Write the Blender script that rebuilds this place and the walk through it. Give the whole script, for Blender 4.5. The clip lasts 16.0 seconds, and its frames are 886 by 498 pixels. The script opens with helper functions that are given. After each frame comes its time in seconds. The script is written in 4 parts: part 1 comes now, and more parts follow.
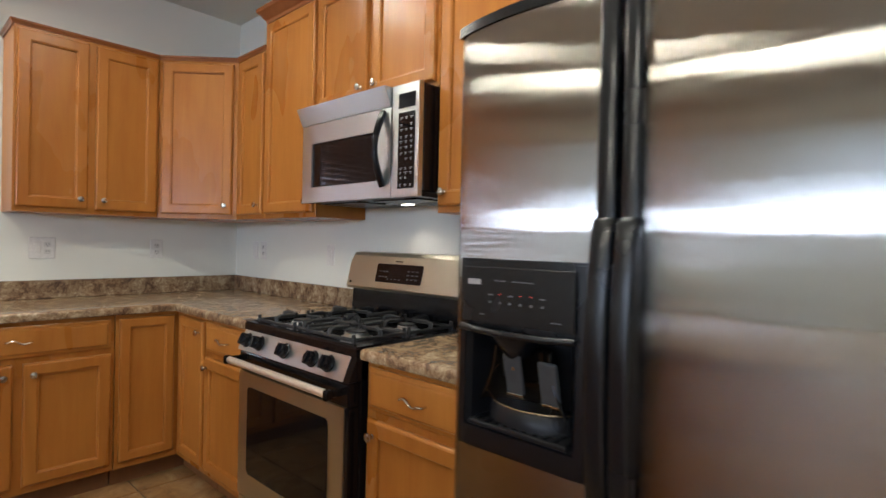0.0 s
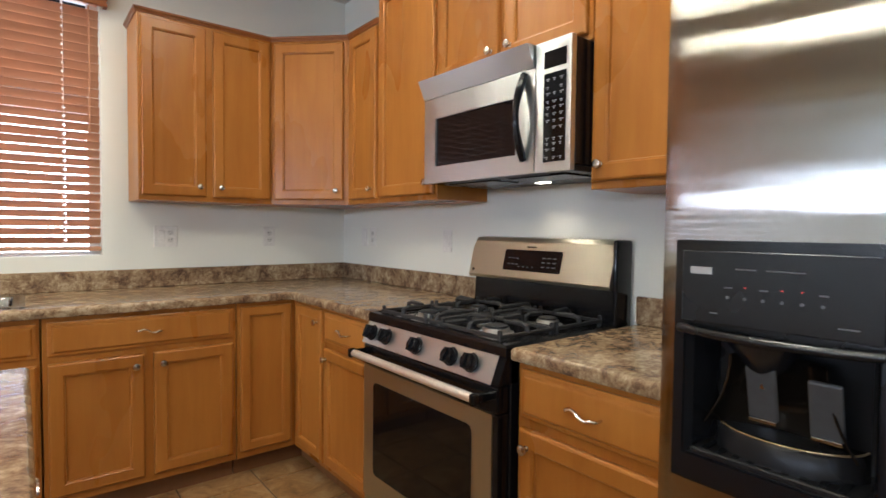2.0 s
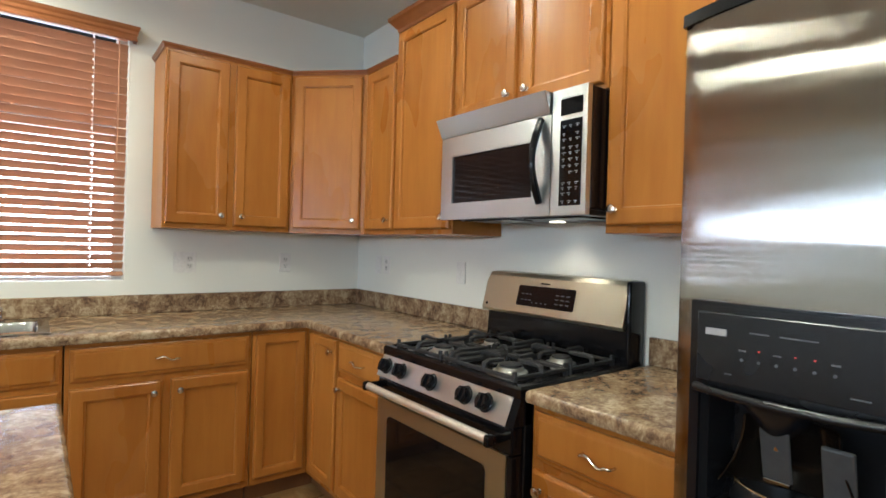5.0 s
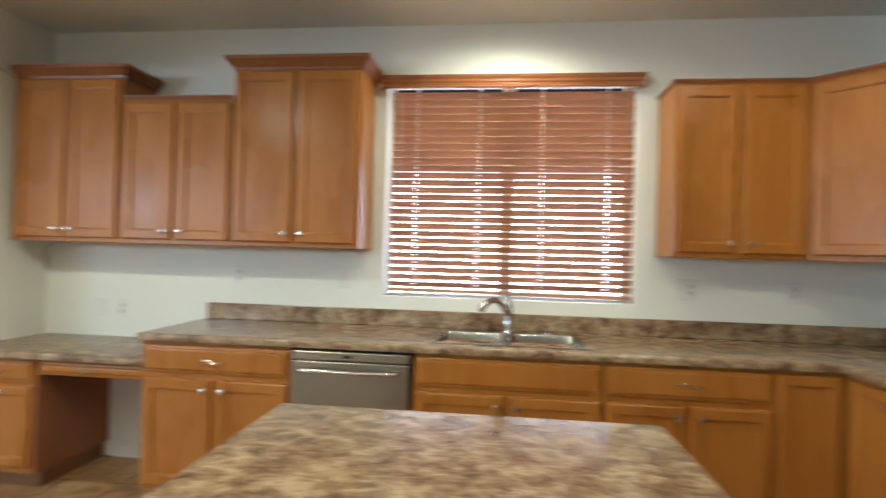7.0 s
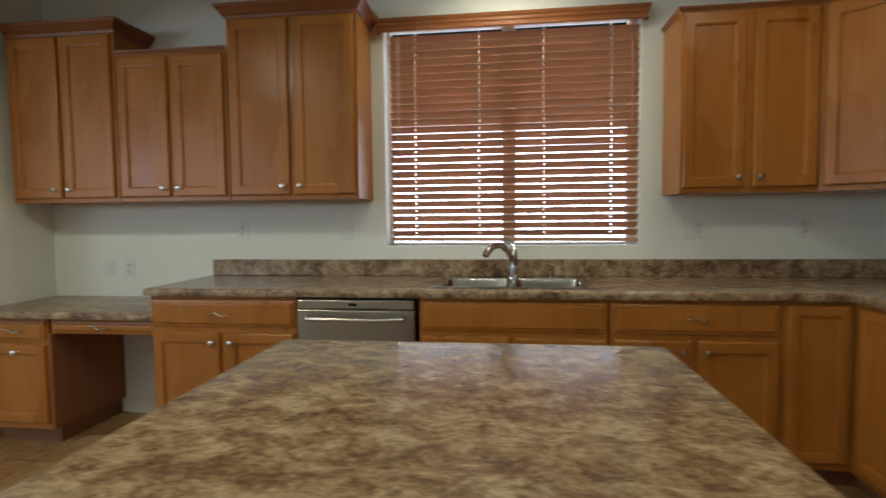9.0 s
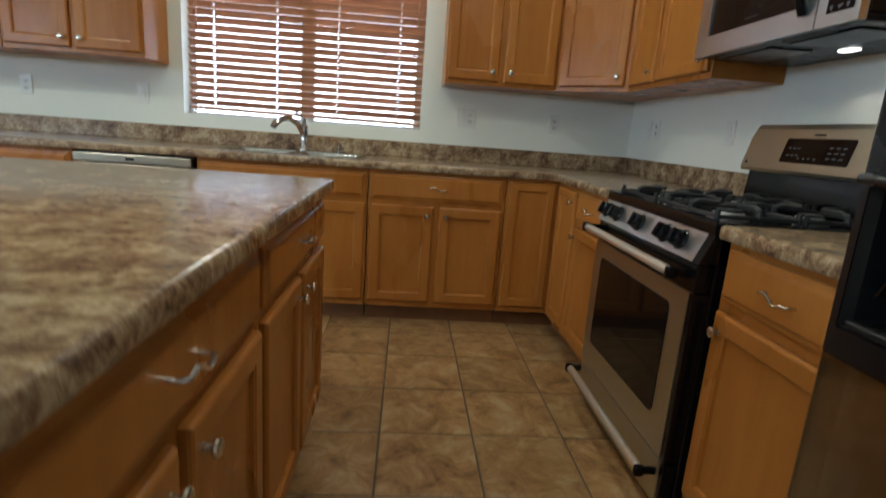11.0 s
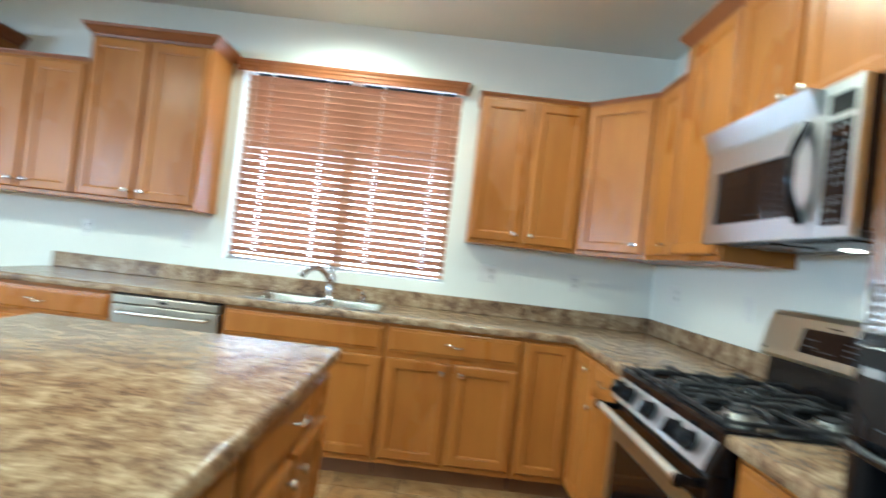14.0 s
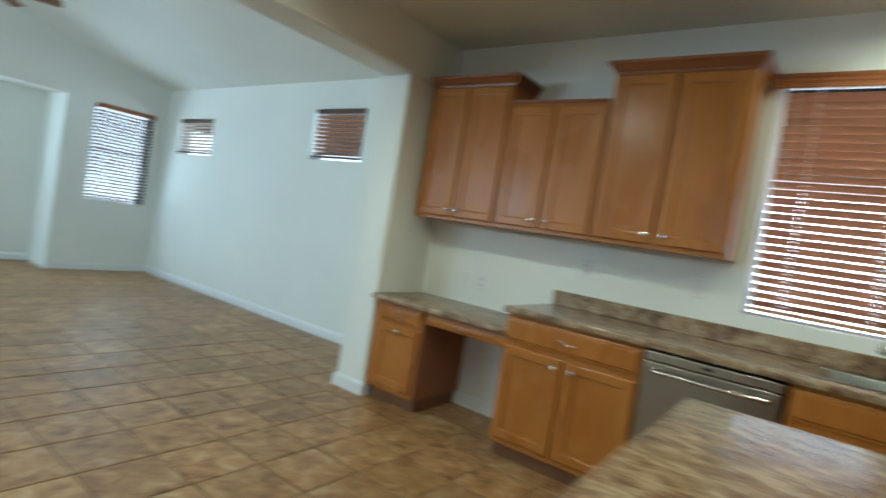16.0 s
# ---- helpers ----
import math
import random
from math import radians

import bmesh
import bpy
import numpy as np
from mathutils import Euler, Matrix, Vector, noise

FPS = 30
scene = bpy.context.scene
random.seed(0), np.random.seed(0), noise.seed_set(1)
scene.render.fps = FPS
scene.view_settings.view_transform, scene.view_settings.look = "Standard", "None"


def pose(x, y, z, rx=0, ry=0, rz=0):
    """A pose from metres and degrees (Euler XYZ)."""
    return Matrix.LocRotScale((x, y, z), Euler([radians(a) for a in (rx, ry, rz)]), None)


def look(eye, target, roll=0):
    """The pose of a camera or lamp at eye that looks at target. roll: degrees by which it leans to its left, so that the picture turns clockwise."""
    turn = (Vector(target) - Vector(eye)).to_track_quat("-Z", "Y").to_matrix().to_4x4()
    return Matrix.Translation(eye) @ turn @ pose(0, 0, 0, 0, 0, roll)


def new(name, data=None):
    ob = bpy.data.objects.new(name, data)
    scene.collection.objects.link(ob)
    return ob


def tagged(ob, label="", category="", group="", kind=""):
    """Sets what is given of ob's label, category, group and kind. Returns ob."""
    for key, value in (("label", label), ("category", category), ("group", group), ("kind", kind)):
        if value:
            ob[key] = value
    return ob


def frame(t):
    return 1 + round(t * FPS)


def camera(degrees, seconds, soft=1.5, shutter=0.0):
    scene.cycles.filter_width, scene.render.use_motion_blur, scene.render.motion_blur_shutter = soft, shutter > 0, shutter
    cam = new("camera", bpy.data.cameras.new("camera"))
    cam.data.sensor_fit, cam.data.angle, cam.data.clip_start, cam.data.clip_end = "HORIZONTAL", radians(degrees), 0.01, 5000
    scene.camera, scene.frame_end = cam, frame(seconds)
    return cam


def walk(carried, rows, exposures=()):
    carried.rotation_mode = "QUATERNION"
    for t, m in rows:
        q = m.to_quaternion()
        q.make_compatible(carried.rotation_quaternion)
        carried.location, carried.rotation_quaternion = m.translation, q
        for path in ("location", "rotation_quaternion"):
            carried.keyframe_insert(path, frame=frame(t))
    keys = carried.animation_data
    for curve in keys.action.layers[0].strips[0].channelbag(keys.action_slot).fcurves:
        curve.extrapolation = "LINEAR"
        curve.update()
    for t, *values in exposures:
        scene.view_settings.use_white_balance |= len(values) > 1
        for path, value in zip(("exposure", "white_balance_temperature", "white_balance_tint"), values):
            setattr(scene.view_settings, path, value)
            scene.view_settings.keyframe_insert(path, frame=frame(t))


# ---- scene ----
cam = camera(80.1, 16.0, shutter=0.7)
PATH = [
    (0, (-1.731, -3.564, 1.261), (-0.261, -2.208, 1.242), 1.3),
    (0.5, (-1.693, -3.381, 1.228), (-0.21, -2.04, 1.232), 1.0),
    (1, (-1.691, -3.326, 1.265), (-0.277, -1.911, 1.241), 1.2),
    (1.5, (-1.742, -3.273, 1.268), (-0.437, -1.758, 1.228), 0.8),
    (2, (-1.722, -3.239, 1.244), (-0.474, -1.678, 1.17), 0.6),
    (2.5, (-1.738, -3.208, 1.259), (-0.535, -1.612, 1.18), 0.5),
    (3, (-1.759, -3.196, 1.249), (-0.581, -1.582, 1.168), 0.4),
    (3.5, (-1.749, -3.216, 1.255), (-0.586, -1.591, 1.174), 1.0),
    (3.7, (-1.765, -3.219, 1.263), (-0.564, -1.623, 1.173), 1.4),
    (5.8, (-1.772, -3.265, 1.328), (-0.564, -1.672, 1.37), 1.7),
    (6, (-1.805, -3.259, 1.311), (-0.719, -1.58, 1.318), 1.7),
    (6.5, (-1.98, -3.169, 1.333), (-1.49, -1.23, 1.316), 2.0),
    (7, (-2.161, -3.168, 1.363), (-2.382, -1.181, 1.379), 1.5),
    (7.5, (-2.28, -3.165, 1.351), (-2.679, -1.206, 1.331), 0.3),
    (8, (-2.289, -3.152, 1.324), (-2.708, -1.198, 1.249), -0.3),
    (8.5, (-2.227, -3.151, 1.291), (-2.582, -1.185, 1.196), -0.7),
    (9, (-2.13, -3.139, 1.264), (-2.383, -1.158, 1.145), -0.6),
    (9.5, (-2.025, -3.218, 1.281), (-2.103, -1.223, 1.154), 0.8),
    (10, (-1.856, -3.368, 1.224), (-1.707, -1.378, 1.084), 1.9),
    (10.2, (-1.679, -3.45, 1.204), (-1.454, -1.473, 1.003), 2.8),
    (12.3, (-1.368, -3.524, 0.965), (-1.363, -1.597, 0.43), 6.3),
    (12.5, (-1.339, -3.498, 0.967), (-1.115, -1.579, 0.451), 6.3),
    (13, (-1.31, -3.54, 0.992), (-0.737, -1.664, 0.598), 5.8),
    (13.5, (-1.327, -3.514, 1.128), (-0.845, -1.588, 0.882), 5.5),
    (14, (-1.388, -3.519, 1.269), (-1.404, -1.52, 1.297), 6.5),
    (14.5, (-1.628, -3.498, 1.321), (-1.845, -1.51, 1.311), 6.7),
    (15, (-1.919, -3.473, 1.335), (-2.452, -1.546, 1.326), 3.4),
    (15.5, (-2.164, -3.393, 1.307), (-2.982, -1.568, 1.291), 5.3),
    (16, (-2.51, -3.404, 1.282), (-3.691, -1.791, 1.219), 9.1),
]
EXPOSURES = [(0, 0.25, 5400, 16), (3.5, 0.4, 5550, 16), (6, 0.4, 5250, 7), (7, 0.2, 5450, 7), (8, -0.5, 5550, 8), (9, -0.7, 5550, 7), (10, -0.78, 5250, 5),
             (12.5, 0.55, 4700, 4), (13, 0.55, 4450, 3), (13.5, 1.0, 4450, -1), (14.5, 0.55, 4950, -1), (15.2, 0.15, 5000, -3), (16, -0.35, 5000, -3)]
walk(cam, [(t, look(eye, target, roll)) for t, eye, target, roll in PATH], EXPOSURES)

# ---- light ----
world = bpy.data.worlds.new("world")
scene.world = world
world.use_nodes = True
wt = world.node_tree
sky = wt.nodes.new("ShaderNodeTexSky")
sky.sky_type, sky.sun_disc = "NISHITA", False
sky.sun_elevation, sky.sun_rotation = radians(58), radians(200)
wt.links.new(sky.outputs[0], wt.nodes["Background"].inputs[0])
wt.nodes["Background"].inputs[1].default_value = 0.1


def lamp(name, kind, energy, colour, m, **more):
    data = bpy.data.lights.new(name, kind)
    data.energy, data.color = energy, colour
    for key, value in more.items():
        if key == "size":
            data.size = value
        if key == "size_y":
            data.shape, data.size_y = "RECTANGLE", value
        if key == "spread":
            data.spread = radians(value)
        if key == "radius":
            data.shadow_soft_size = value
        if key == "cone":
            data.spot_size, data.spot_blend = radians(value), 0.6
        if key == "angle":
            data.angle = radians(value)
    ob = new(name, data)
    ob.matrix_world = m
    return ob


DAY, WARM = (0.84, 0.93, 1.0), (1.0, 0.905, 0.62)
lamp("sun", "SUN", 3.0, (1.0, 0.95, 0.88), look((0, 12, 20), (0, 4, 0)), angle=0.5)
lamp("daylight_outside", "AREA", 560, DAY, look((-2.13, 5.8, 1.2), (-2.13, 0, 1.3)), size=7.0, size_y=3.0)
# Two fill lamps added in the unseen back wall to brighten both rooms.
lamp("fill_kitchen_back", "AREA", 8, DAY, look((-4.0, -6.58, 1.9), (-4.0, 0, 1.9)), size=2.1, size_y=0.55)
lamp("fill_living_back", "AREA", 100, DAY, look((-8.3, -6.58, 1.9), (-8.3, 0, 1.9)), size=3.0, size_y=0.55)
lamp("daylight_alcove_window", "AREA", 82, DAY, look((-11.28, -3.6, 1.85), (0, -3.0, 1.75)), size=3.4, size_y=0.4)
lamp("daylight_living_window", "AREA", 8, DAY, look((-10.55, -0.18, 1.62), (-6, -1.5, 1.0)), size=0.75, size_y=1.35)
# The 26, 46 and 54 watt cans are unseen, added to brighten cabinets and island.
CANS = ((-2.14, -0.49, 42), (-1.0, -1.2, 26), (-1.05, -2.5, 46), (-4.2, -2.3, 112), (-2.6, -3.0, 54), (-4.2, -4.4, 40))
for cx, cy, watts in CANS:
    lamp("recessed_bulb", "SPOT", watts, WARM, look((cx, cy, 2.70), (cx, cy, 0)), radius=0.1, cone=172)
lamp("hood_bulb", "SPOT", 0.95, (1.0, 0.82, 0.55), look((-0.13, -1.865, 1.415), (-0.08, -1.865, 0)), radius=0.025, cone=120)


# ---- materials ----
def mat(name):
    m = bpy.data.materials.new(name)
    m.use_nodes = True
    nt = m.node_tree
    return m, nt, nt.nodes["Principled BSDF"]


def node(nt, kind, **values):
    n = nt.nodes.new(kind)
    for key, value in values.items():
        n.inputs[key.replace("_", " ")].default_value = value
    return n


def ramp(nt, fac, stops):
    r = nt.nodes.new("ShaderNodeValToRGB")
    while len(r.color_ramp.elements) < len(stops):
        r.color_ramp.elements.new(0.5)
    for e, (p, c) in zip(r.color_ramp.elements, stops):
        e.position, e.color = p, (*c, 1)
    nt.links.new(fac, r.inputs[0])
    return r


def coords(nt, scale, shift=True):
    tc = nt.nodes.new("ShaderNodeTexCoord")
    mp = nt.nodes.new("ShaderNodeMapping")
    mp.inputs["Scale"].default_value = scale
    nt.links.new(tc.outputs["Object"], mp.inputs["Vector"])
    if shift:
        oi = nt.nodes.new("ShaderNodeObjectInfo")
        mu = nt.nodes.new("ShaderNodeMath")
        mu.operation = "MULTIPLY"
        mu.inputs[1].default_value = 37.0
        nt.links.new(oi.outputs["Random"], mu.inputs[0])
        nt.links.new(mu.outputs[0], mp.inputs["Location"])
    return mp.outputs[0]


def bump(nt, bsdf, height, strength, distance=0.002):
    b = nt.nodes.new("ShaderNodeBump")
    b.inputs["Strength"].default_value, b.inputs["Distance"].default_value = strength, distance
    nt.links.new(height, b.inputs["Height"])
    nt.links.new(b.outputs[0], bsdf.inputs["Normal"])


def wood(name, light, dark, rough=0.33, grain=(9, 9, 0.9)):
    m, nt, b = mat(name)
    v = coords(nt, grain)
    n1 = node(nt, "ShaderNodeTexNoise", Scale=2.2, Detail=6.0, Roughness=0.62, Distortion=0.5)
    nt.links.new(v, n1.inputs["Vector"])
    v2 = coords(nt, (1.6, 1.6, 0.7))
    n2 = node(nt, "ShaderNodeTexNoise", Scale=2.0, Detail=3.0)
    nt.links.new(v2, n2.inputs["Vector"])
    mx = nt.nodes.new("ShaderNodeMath")
    mx.operation = "MULTIPLY_ADD"
    mx.inputs[1].default_value = 0.45
    nt.links.new(n1.outputs[0], mx.inputs[0])
    hf = nt.nodes.new("ShaderNodeMath")
    hf.operation = "MULTIPLY"
    hf.inputs[1].default_value = 0.55
    nt.links.new(n2.outputs[0], hf.inputs[0])
    nt.links.new(hf.outputs[0], mx.inputs[2])
    r = ramp(nt, mx.outputs[0], ((0.32, dark), (0.68, light)))
    nt.links.new(r.outputs[0], b.inputs["Base Color"])
    rr = ramp(nt, n2.outputs[0], ((0.3, (rough - 0.06,) * 3), (0.7, (rough + 0.08,) * 3)))
    nt.links.new(rr.outputs[0], b.inputs["Roughness"])
    bump(nt, b, n1.outputs[0], 0.12, 0.001)
    b.inputs["Specular IOR Level"].default_value = 0.30
    return m


def plain(name, colour, rough, metal=0.0, speckle=0.06, scale=60.0, relief=0.0, coat=0.0):
    m, nt, b = mat(name)
    v = coords(nt, (1, 1, 1))
    n = node(nt, "ShaderNodeTexNoise", Scale=scale, Detail=4.0)
    nt.links.new(v, n.inputs["Vector"])
    r = ramp(nt, n.outputs[0], ((0.3, tuple(c * (1 - speckle) for c in colour)), (0.7, tuple(min(1, c * (1 + speckle)) for c in colour))))
    nt.links.new(r.outputs[0], b.inputs["Base Color"])
    n2 = node(nt, "ShaderNodeTexNoise", Scale=5.0, Detail=3.0)
    nt.links.new(v, n2.inputs["Vector"])
    rr = ramp(nt, n2.outputs[0], ((0.3, (max(0.02, rough * 0.8),) * 3), (0.7, (min(1, rough * 1.2),) * 3)))
    nt.links.new(rr.outputs[0], b.inputs["Roughness"])
    b.inputs["Metallic"].default_value = metal
    b.inputs["Coat Weight"].default_value = coat
    if relief:
        bump(nt, b, n.outputs[0], relief)
    return m


def painted(name, colour):
    m, nt, b = mat(name)
    v = coords(nt, (1, 1, 1), False)
    n = node(nt, "ShaderNodeTexNoise", Scale=110.0, Detail=3.0)
    nt.links.new(v, n.inputs["Vector"])
    n2 = node(nt, "ShaderNodeTexNoise", Scale=1.3, Detail=4.0)
    nt.links.new(v, n2.inputs["Vector"])
    r = ramp(nt, n2.outputs[0], ((0.3, tuple(c * 0.95 for c in colour)), (0.7, colour)))
    nt.links.new(r.outputs[0], b.inputs["Base Color"])
    b.inputs["Roughness"].default_value = 0.72
    bump(nt, b, n.outputs[0], 0.22, 0.0015)
    return m


def brushed(name, colour, rough, spread, wave=0.35, upright=True):
    """Stainless with fine grooves, which spread reflections across them, and faint dents."""
    m, nt, b = mat(name)
    b.inputs["Base Color"].default_value = (*colour, 1)
    b.inputs["Metallic"].default_value, b.inputs["Roughness"].default_value = 1.0, rough
    v = coords(nt, (1.3, 1.3, 9.0))
    n = node(nt, "ShaderNodeTexNoise", Scale=1.6, Detail=1.5)
    nt.links.new(v, n.inputs["Vector"])
    bp = nt.nodes.new("ShaderNodeBump")
    bp.inputs["Strength"].default_value, bp.inputs["Distance"].default_value = wave, 0.004
    nt.links.new(n.outputs[0], bp.inputs["Height"])
    tc = nt.nodes.new("ShaderNodeTexCoord")
    sides = []
    for k in (9173.0, 13411.0):
        sc = nt.nodes.new("ShaderNodeVectorMath")
        sc.operation = "SCALE"
        sc.inputs["Scale"].default_value = k
        nt.links.new(tc.outputs["Object"], sc.inputs[0])
        wn = nt.nodes.new("ShaderNodeTexWhiteNoise")
        nt.links.new(sc.outputs[0], wn.inputs["Vector"])
        sides.append(wn.outputs["Value"])
    df = nt.nodes.new("ShaderNodeMath")
    df.operation = "SUBTRACT"
    nt.links.new(sides[0], df.inputs[0])
    nt.links.new(sides[1], df.inputs[1])
    tr = nt.nodes.new("ShaderNodeVectorTransform")
    tr.vector_type, tr.convert_from, tr.convert_to = "VECTOR", "OBJECT", "WORLD"
    tr.inputs[0].default_value = (spread, 0, 0) if upright else (0, 0, spread)
    mu = nt.nodes.new("ShaderNodeVectorMath")
    mu.operation = "SCALE"
    nt.links.new(tr.outputs[0], mu.inputs[0])
    nt.links.new(df.outputs[0], mu.inputs["Scale"])
    ad = nt.nodes.new("ShaderNodeVectorMath")
    nt.links.new(bp.outputs[0], ad.inputs[0])
    nt.links.new(mu.outputs[0], ad.inputs[1])
    no = nt.nodes.new("ShaderNodeVectorMath")
    no.operation = "NORMALIZE"
    nt.links.new(ad.outputs[0], no.inputs[0])
    nt.links.new(no.outputs[0], b.inputs["Normal"])
    return m


def laminate(name):
    m, nt, b = mat(name)
    v = coords(nt, (1.0, 1.2, 1), False)
    big = node(nt, "ShaderNodeTexNoise", Scale=12.0, Detail=9.0, Roughness=0.72, Distortion=0.5)
    nt.links.new(v, big.inputs["Vector"])
    fine = node(nt, "ShaderNodeTexNoise", Scale=66.0, Detail=6.0, Roughness=0.72, Distortion=0.4)
    nt.links.new(v, fine.inputs["Vector"])
    mx = nt.nodes.new("ShaderNodeMix")
    mx.data_type = "FLOAT"
    mx.inputs[0].default_value = 0.36
    nt.links.new(big.outputs[0], mx.inputs[2])
    nt.links.new(fine.outputs[0], mx.inputs[3])
    r = ramp(nt, mx.outputs[0], ((0.385, (0.088, 0.052, 0.033)), (0.44, (0.160, 0.099, 0.059)), (0.49, (0.255, 0.168, 0.094)),
                                 (0.535, (0.335, 0.245, 0.145)), (0.59, (0.46, 0.36, 0.23))))
    hue = node(nt, "ShaderNodeTexNoise", Scale=19.0, Detail=3.0)
    nt.links.new(v, hue.inputs["Vector"])
    hr = ramp(nt, hue.outputs[0], ((0.42, (0.0,) * 3), (0.62, (1.0,) * 3)))
    tint = nt.nodes.new("ShaderNodeMix")
    tint.data_type, tint.blend_type = "RGBA", "MULTIPLY"
    nt.links.new(hr.outputs[0], tint.inputs[0])
    nt.links.new(r.outputs[0], tint.inputs[6])
    tint.inputs[7].default_value = (0.91, 0.87, 0.83, 1)
    nt.links.new(tint.outputs[2], b.inputs["Base Color"])
    rr = ramp(nt, fine.outputs[0], ((0.3, (0.17,) * 3), (0.7, (0.26,) * 3)))
    nt.links.new(rr.outputs[0], b.inputs["Roughness"])
    bump(nt, b, fine.outputs[0], 0.06, 0.001)
    return m


def tile_material(name, island=False):
    m, nt, b = mat(name)
    v = coords(nt, (1, 1, 1))
    n = node(nt, "ShaderNodeTexNoise", Scale=8.5, Detail=7.0, Roughness=0.70, Distortion=0.6)
    nt.links.new(v, n.inputs["Vector"])
    r = ramp(nt, n.outputs[0], ((0.33, (0.115, 0.052, 0.018)), (0.43, (0.245, 0.128, 0.044)), (0.54, (0.345, 0.198, 0.076)), (0.66, (0.43, 0.31, 0.17))))
    oi = nt.nodes.new("ShaderNodeObjectInfo")
    hsv = nt.nodes.new("ShaderNodeHueSaturation")
    rr = nt.nodes.new("ShaderNodeMapRange")
    rr.inputs["To Min"].default_value, rr.inputs["To Max"].default_value = 0.86, 1.14
    if island:
        geo = nt.nodes.new("ShaderNodeNewGeometry")
        nt.links.new(geo.outputs["Random Per Island"], rr.inputs["Value"])
    else:
        nt.links.new(oi.outputs["Random"], rr.inputs["Value"])
    nt.links.new(rr.outputs[0], hsv.inputs["Value"])
    nt.links.new(r.outputs[0], hsv.inputs["Color"])
    nt.links.new(hsv.outputs[0], b.inputs["Base Color"])
    ro = ramp(nt, n.outputs[0], ((0.3, (0.34,) * 3), (0.7, (0.50,) * 3)))
    nt.links.new(ro.outputs[0], b.inputs["Roughness"])
    bump(nt, b, n.outputs[0], 0.25, 0.003)
    return m


def glow(name, colour, strength):
    m, nt, b = mat(name)
    b.inputs["Base Color"].default_value = (*colour, 1)
    b.inputs["Emission Color"].default_value = (*colour, 1)
    b.inputs["Emission Strength"].default_value = strength
    return m


MAPLE = wood("maple_honey", (0.425, 0.176, 0.030), (0.308, 0.107, 0.0155), 0.30)
MAPLE_DARK = wood("maple_crown", (0.27, 0.10, 0.030), (0.20, 0.068, 0.020))
SLAT = wood("slat_wood", (0.56, 0.305, 0.175), (0.43, 0.222, 0.120), 0.42, (0.9, 9, 9))
VALANCE = wood("valance_wood", (0.34, 0.130, 0.046), (0.24, 0.085, 0.028), 0.30, (0.9, 9, 9))
# Paler copy of the slat wood, with the daylight on it put into the colour.
SLAT_SUNLIT = wood("slat_sunlit", (0.74, 0.62, 0.52), (0.62, 0.50, 0.40), 0.42, (0.9, 9, 9))
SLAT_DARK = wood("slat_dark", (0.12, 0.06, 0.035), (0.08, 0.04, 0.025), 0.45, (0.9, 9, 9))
LAMINATE = laminate("countertop_laminate")
WALL = painted("wall_paint", (0.82, 0.825, 0.755))
CEIL = painted("ceiling_paint", (0.75, 0.76, 0.69))
TRIM = plain("white_trim", (0.80, 0.80, 0.77), 0.4)
TILE = tile_material("floor_tile")
TILE_FAR = tile_material("floor_tile_far", True)
GROUT = plain("grout", (0.12, 0.088, 0.058), 0.9, relief=0.4, speckle=0.2)
STEEL = brushed("stainless", (0.34, 0.305, 0.240), 0.30, 0.20, 0.05, False)
STEEL_BRIGHT = brushed("stainless_bright", (0.55, 0.585, 0.585), 0.30, 0.22, 0.05, False)
STEEL_WARM = brushed("stainless_warm", (0.50, 0.475, 0.375), 0.38, 0.20, 0.05, False)
STEEL_DOOR = brushed("fridge_stainless", (0.42, 0.40, 0.365), 0.045, 0.60, 0.10)
SINK_STEEL = brushed("sink_stainless", (0.46, 0.46, 0.45), 0.16, 0.12, 0.1)
BAR = plain("brushed_bar", (0.80, 0.77, 0.72), 0.35, 0.8)
NICKEL = plain("satin_nickel", (0.68, 0.65, 0.60), 0.22, 1.0)
CHROME = plain("chrome", (0.56, 0.56, 0.57), 0.08, 1.0)
BLACK = plain("black_enamel", (0.006, 0.006, 0.007), 0.14, coat=0.1)
IRON = plain("cast_iron", (0.018, 0.018, 0.019), 0.55, relief=0.5, scale=220)
ALUM = plain("burner_aluminium", (0.60, 0.60, 0.58), 0.35, 1.0)
GREY = plain("charcoal_plastic", (0.0065, 0.0072, 0.0088), 0.24, relief=0.04, scale=300)
GREY_DARK = plain("dark_plastic", (0.012, 0.012, 0.013), 0.28)
PADDLE = plain("paddle_plastic", (0.05, 0.053, 0.057), 0.22)
for m in (GREY, GREY_DARK, BLACK):
    m.node_tree.nodes["Principled BSDF"].inputs["Specular IOR Level"].default_value = 0.48 if m is GREY else 0.22
GLASS_BLACK = plain("black_glass", (0.005, 0.005, 0.006), 0.05)
GLASS_BLACK.node_tree.nodes["Principled BSDF"].inputs["Specular IOR Level"].default_value = 0.28
MARK = plain("printed_mark", (0.10, 0.103, 0.108), 0.5)
SOCKET = plain("socket_face", (0.66, 0.65, 0.61), 0.35)
RED = glow("red_indicator", (0.9, 0.05, 0.03), 0.5)
PLATE = plain("white_plate", (0.76, 0.75, 0.71), 0.35)
SLOT = plain("socket_slot", (0.03, 0.03, 0.03), 0.5)
VINYL = plain("window_vinyl", (0.72, 0.70, 0.66), 0.45)
CORD = plain("ladder_cord", (0.78, 0.74, 0.68), 0.8)
TAPE, nt, b = mat("ladder_tape")
thin, front, mixed = nt.nodes.new("ShaderNodeBsdfTranslucent"), nt.nodes.new("ShaderNodeBsdfDiffuse"), nt.nodes.new("ShaderNodeMixShader")
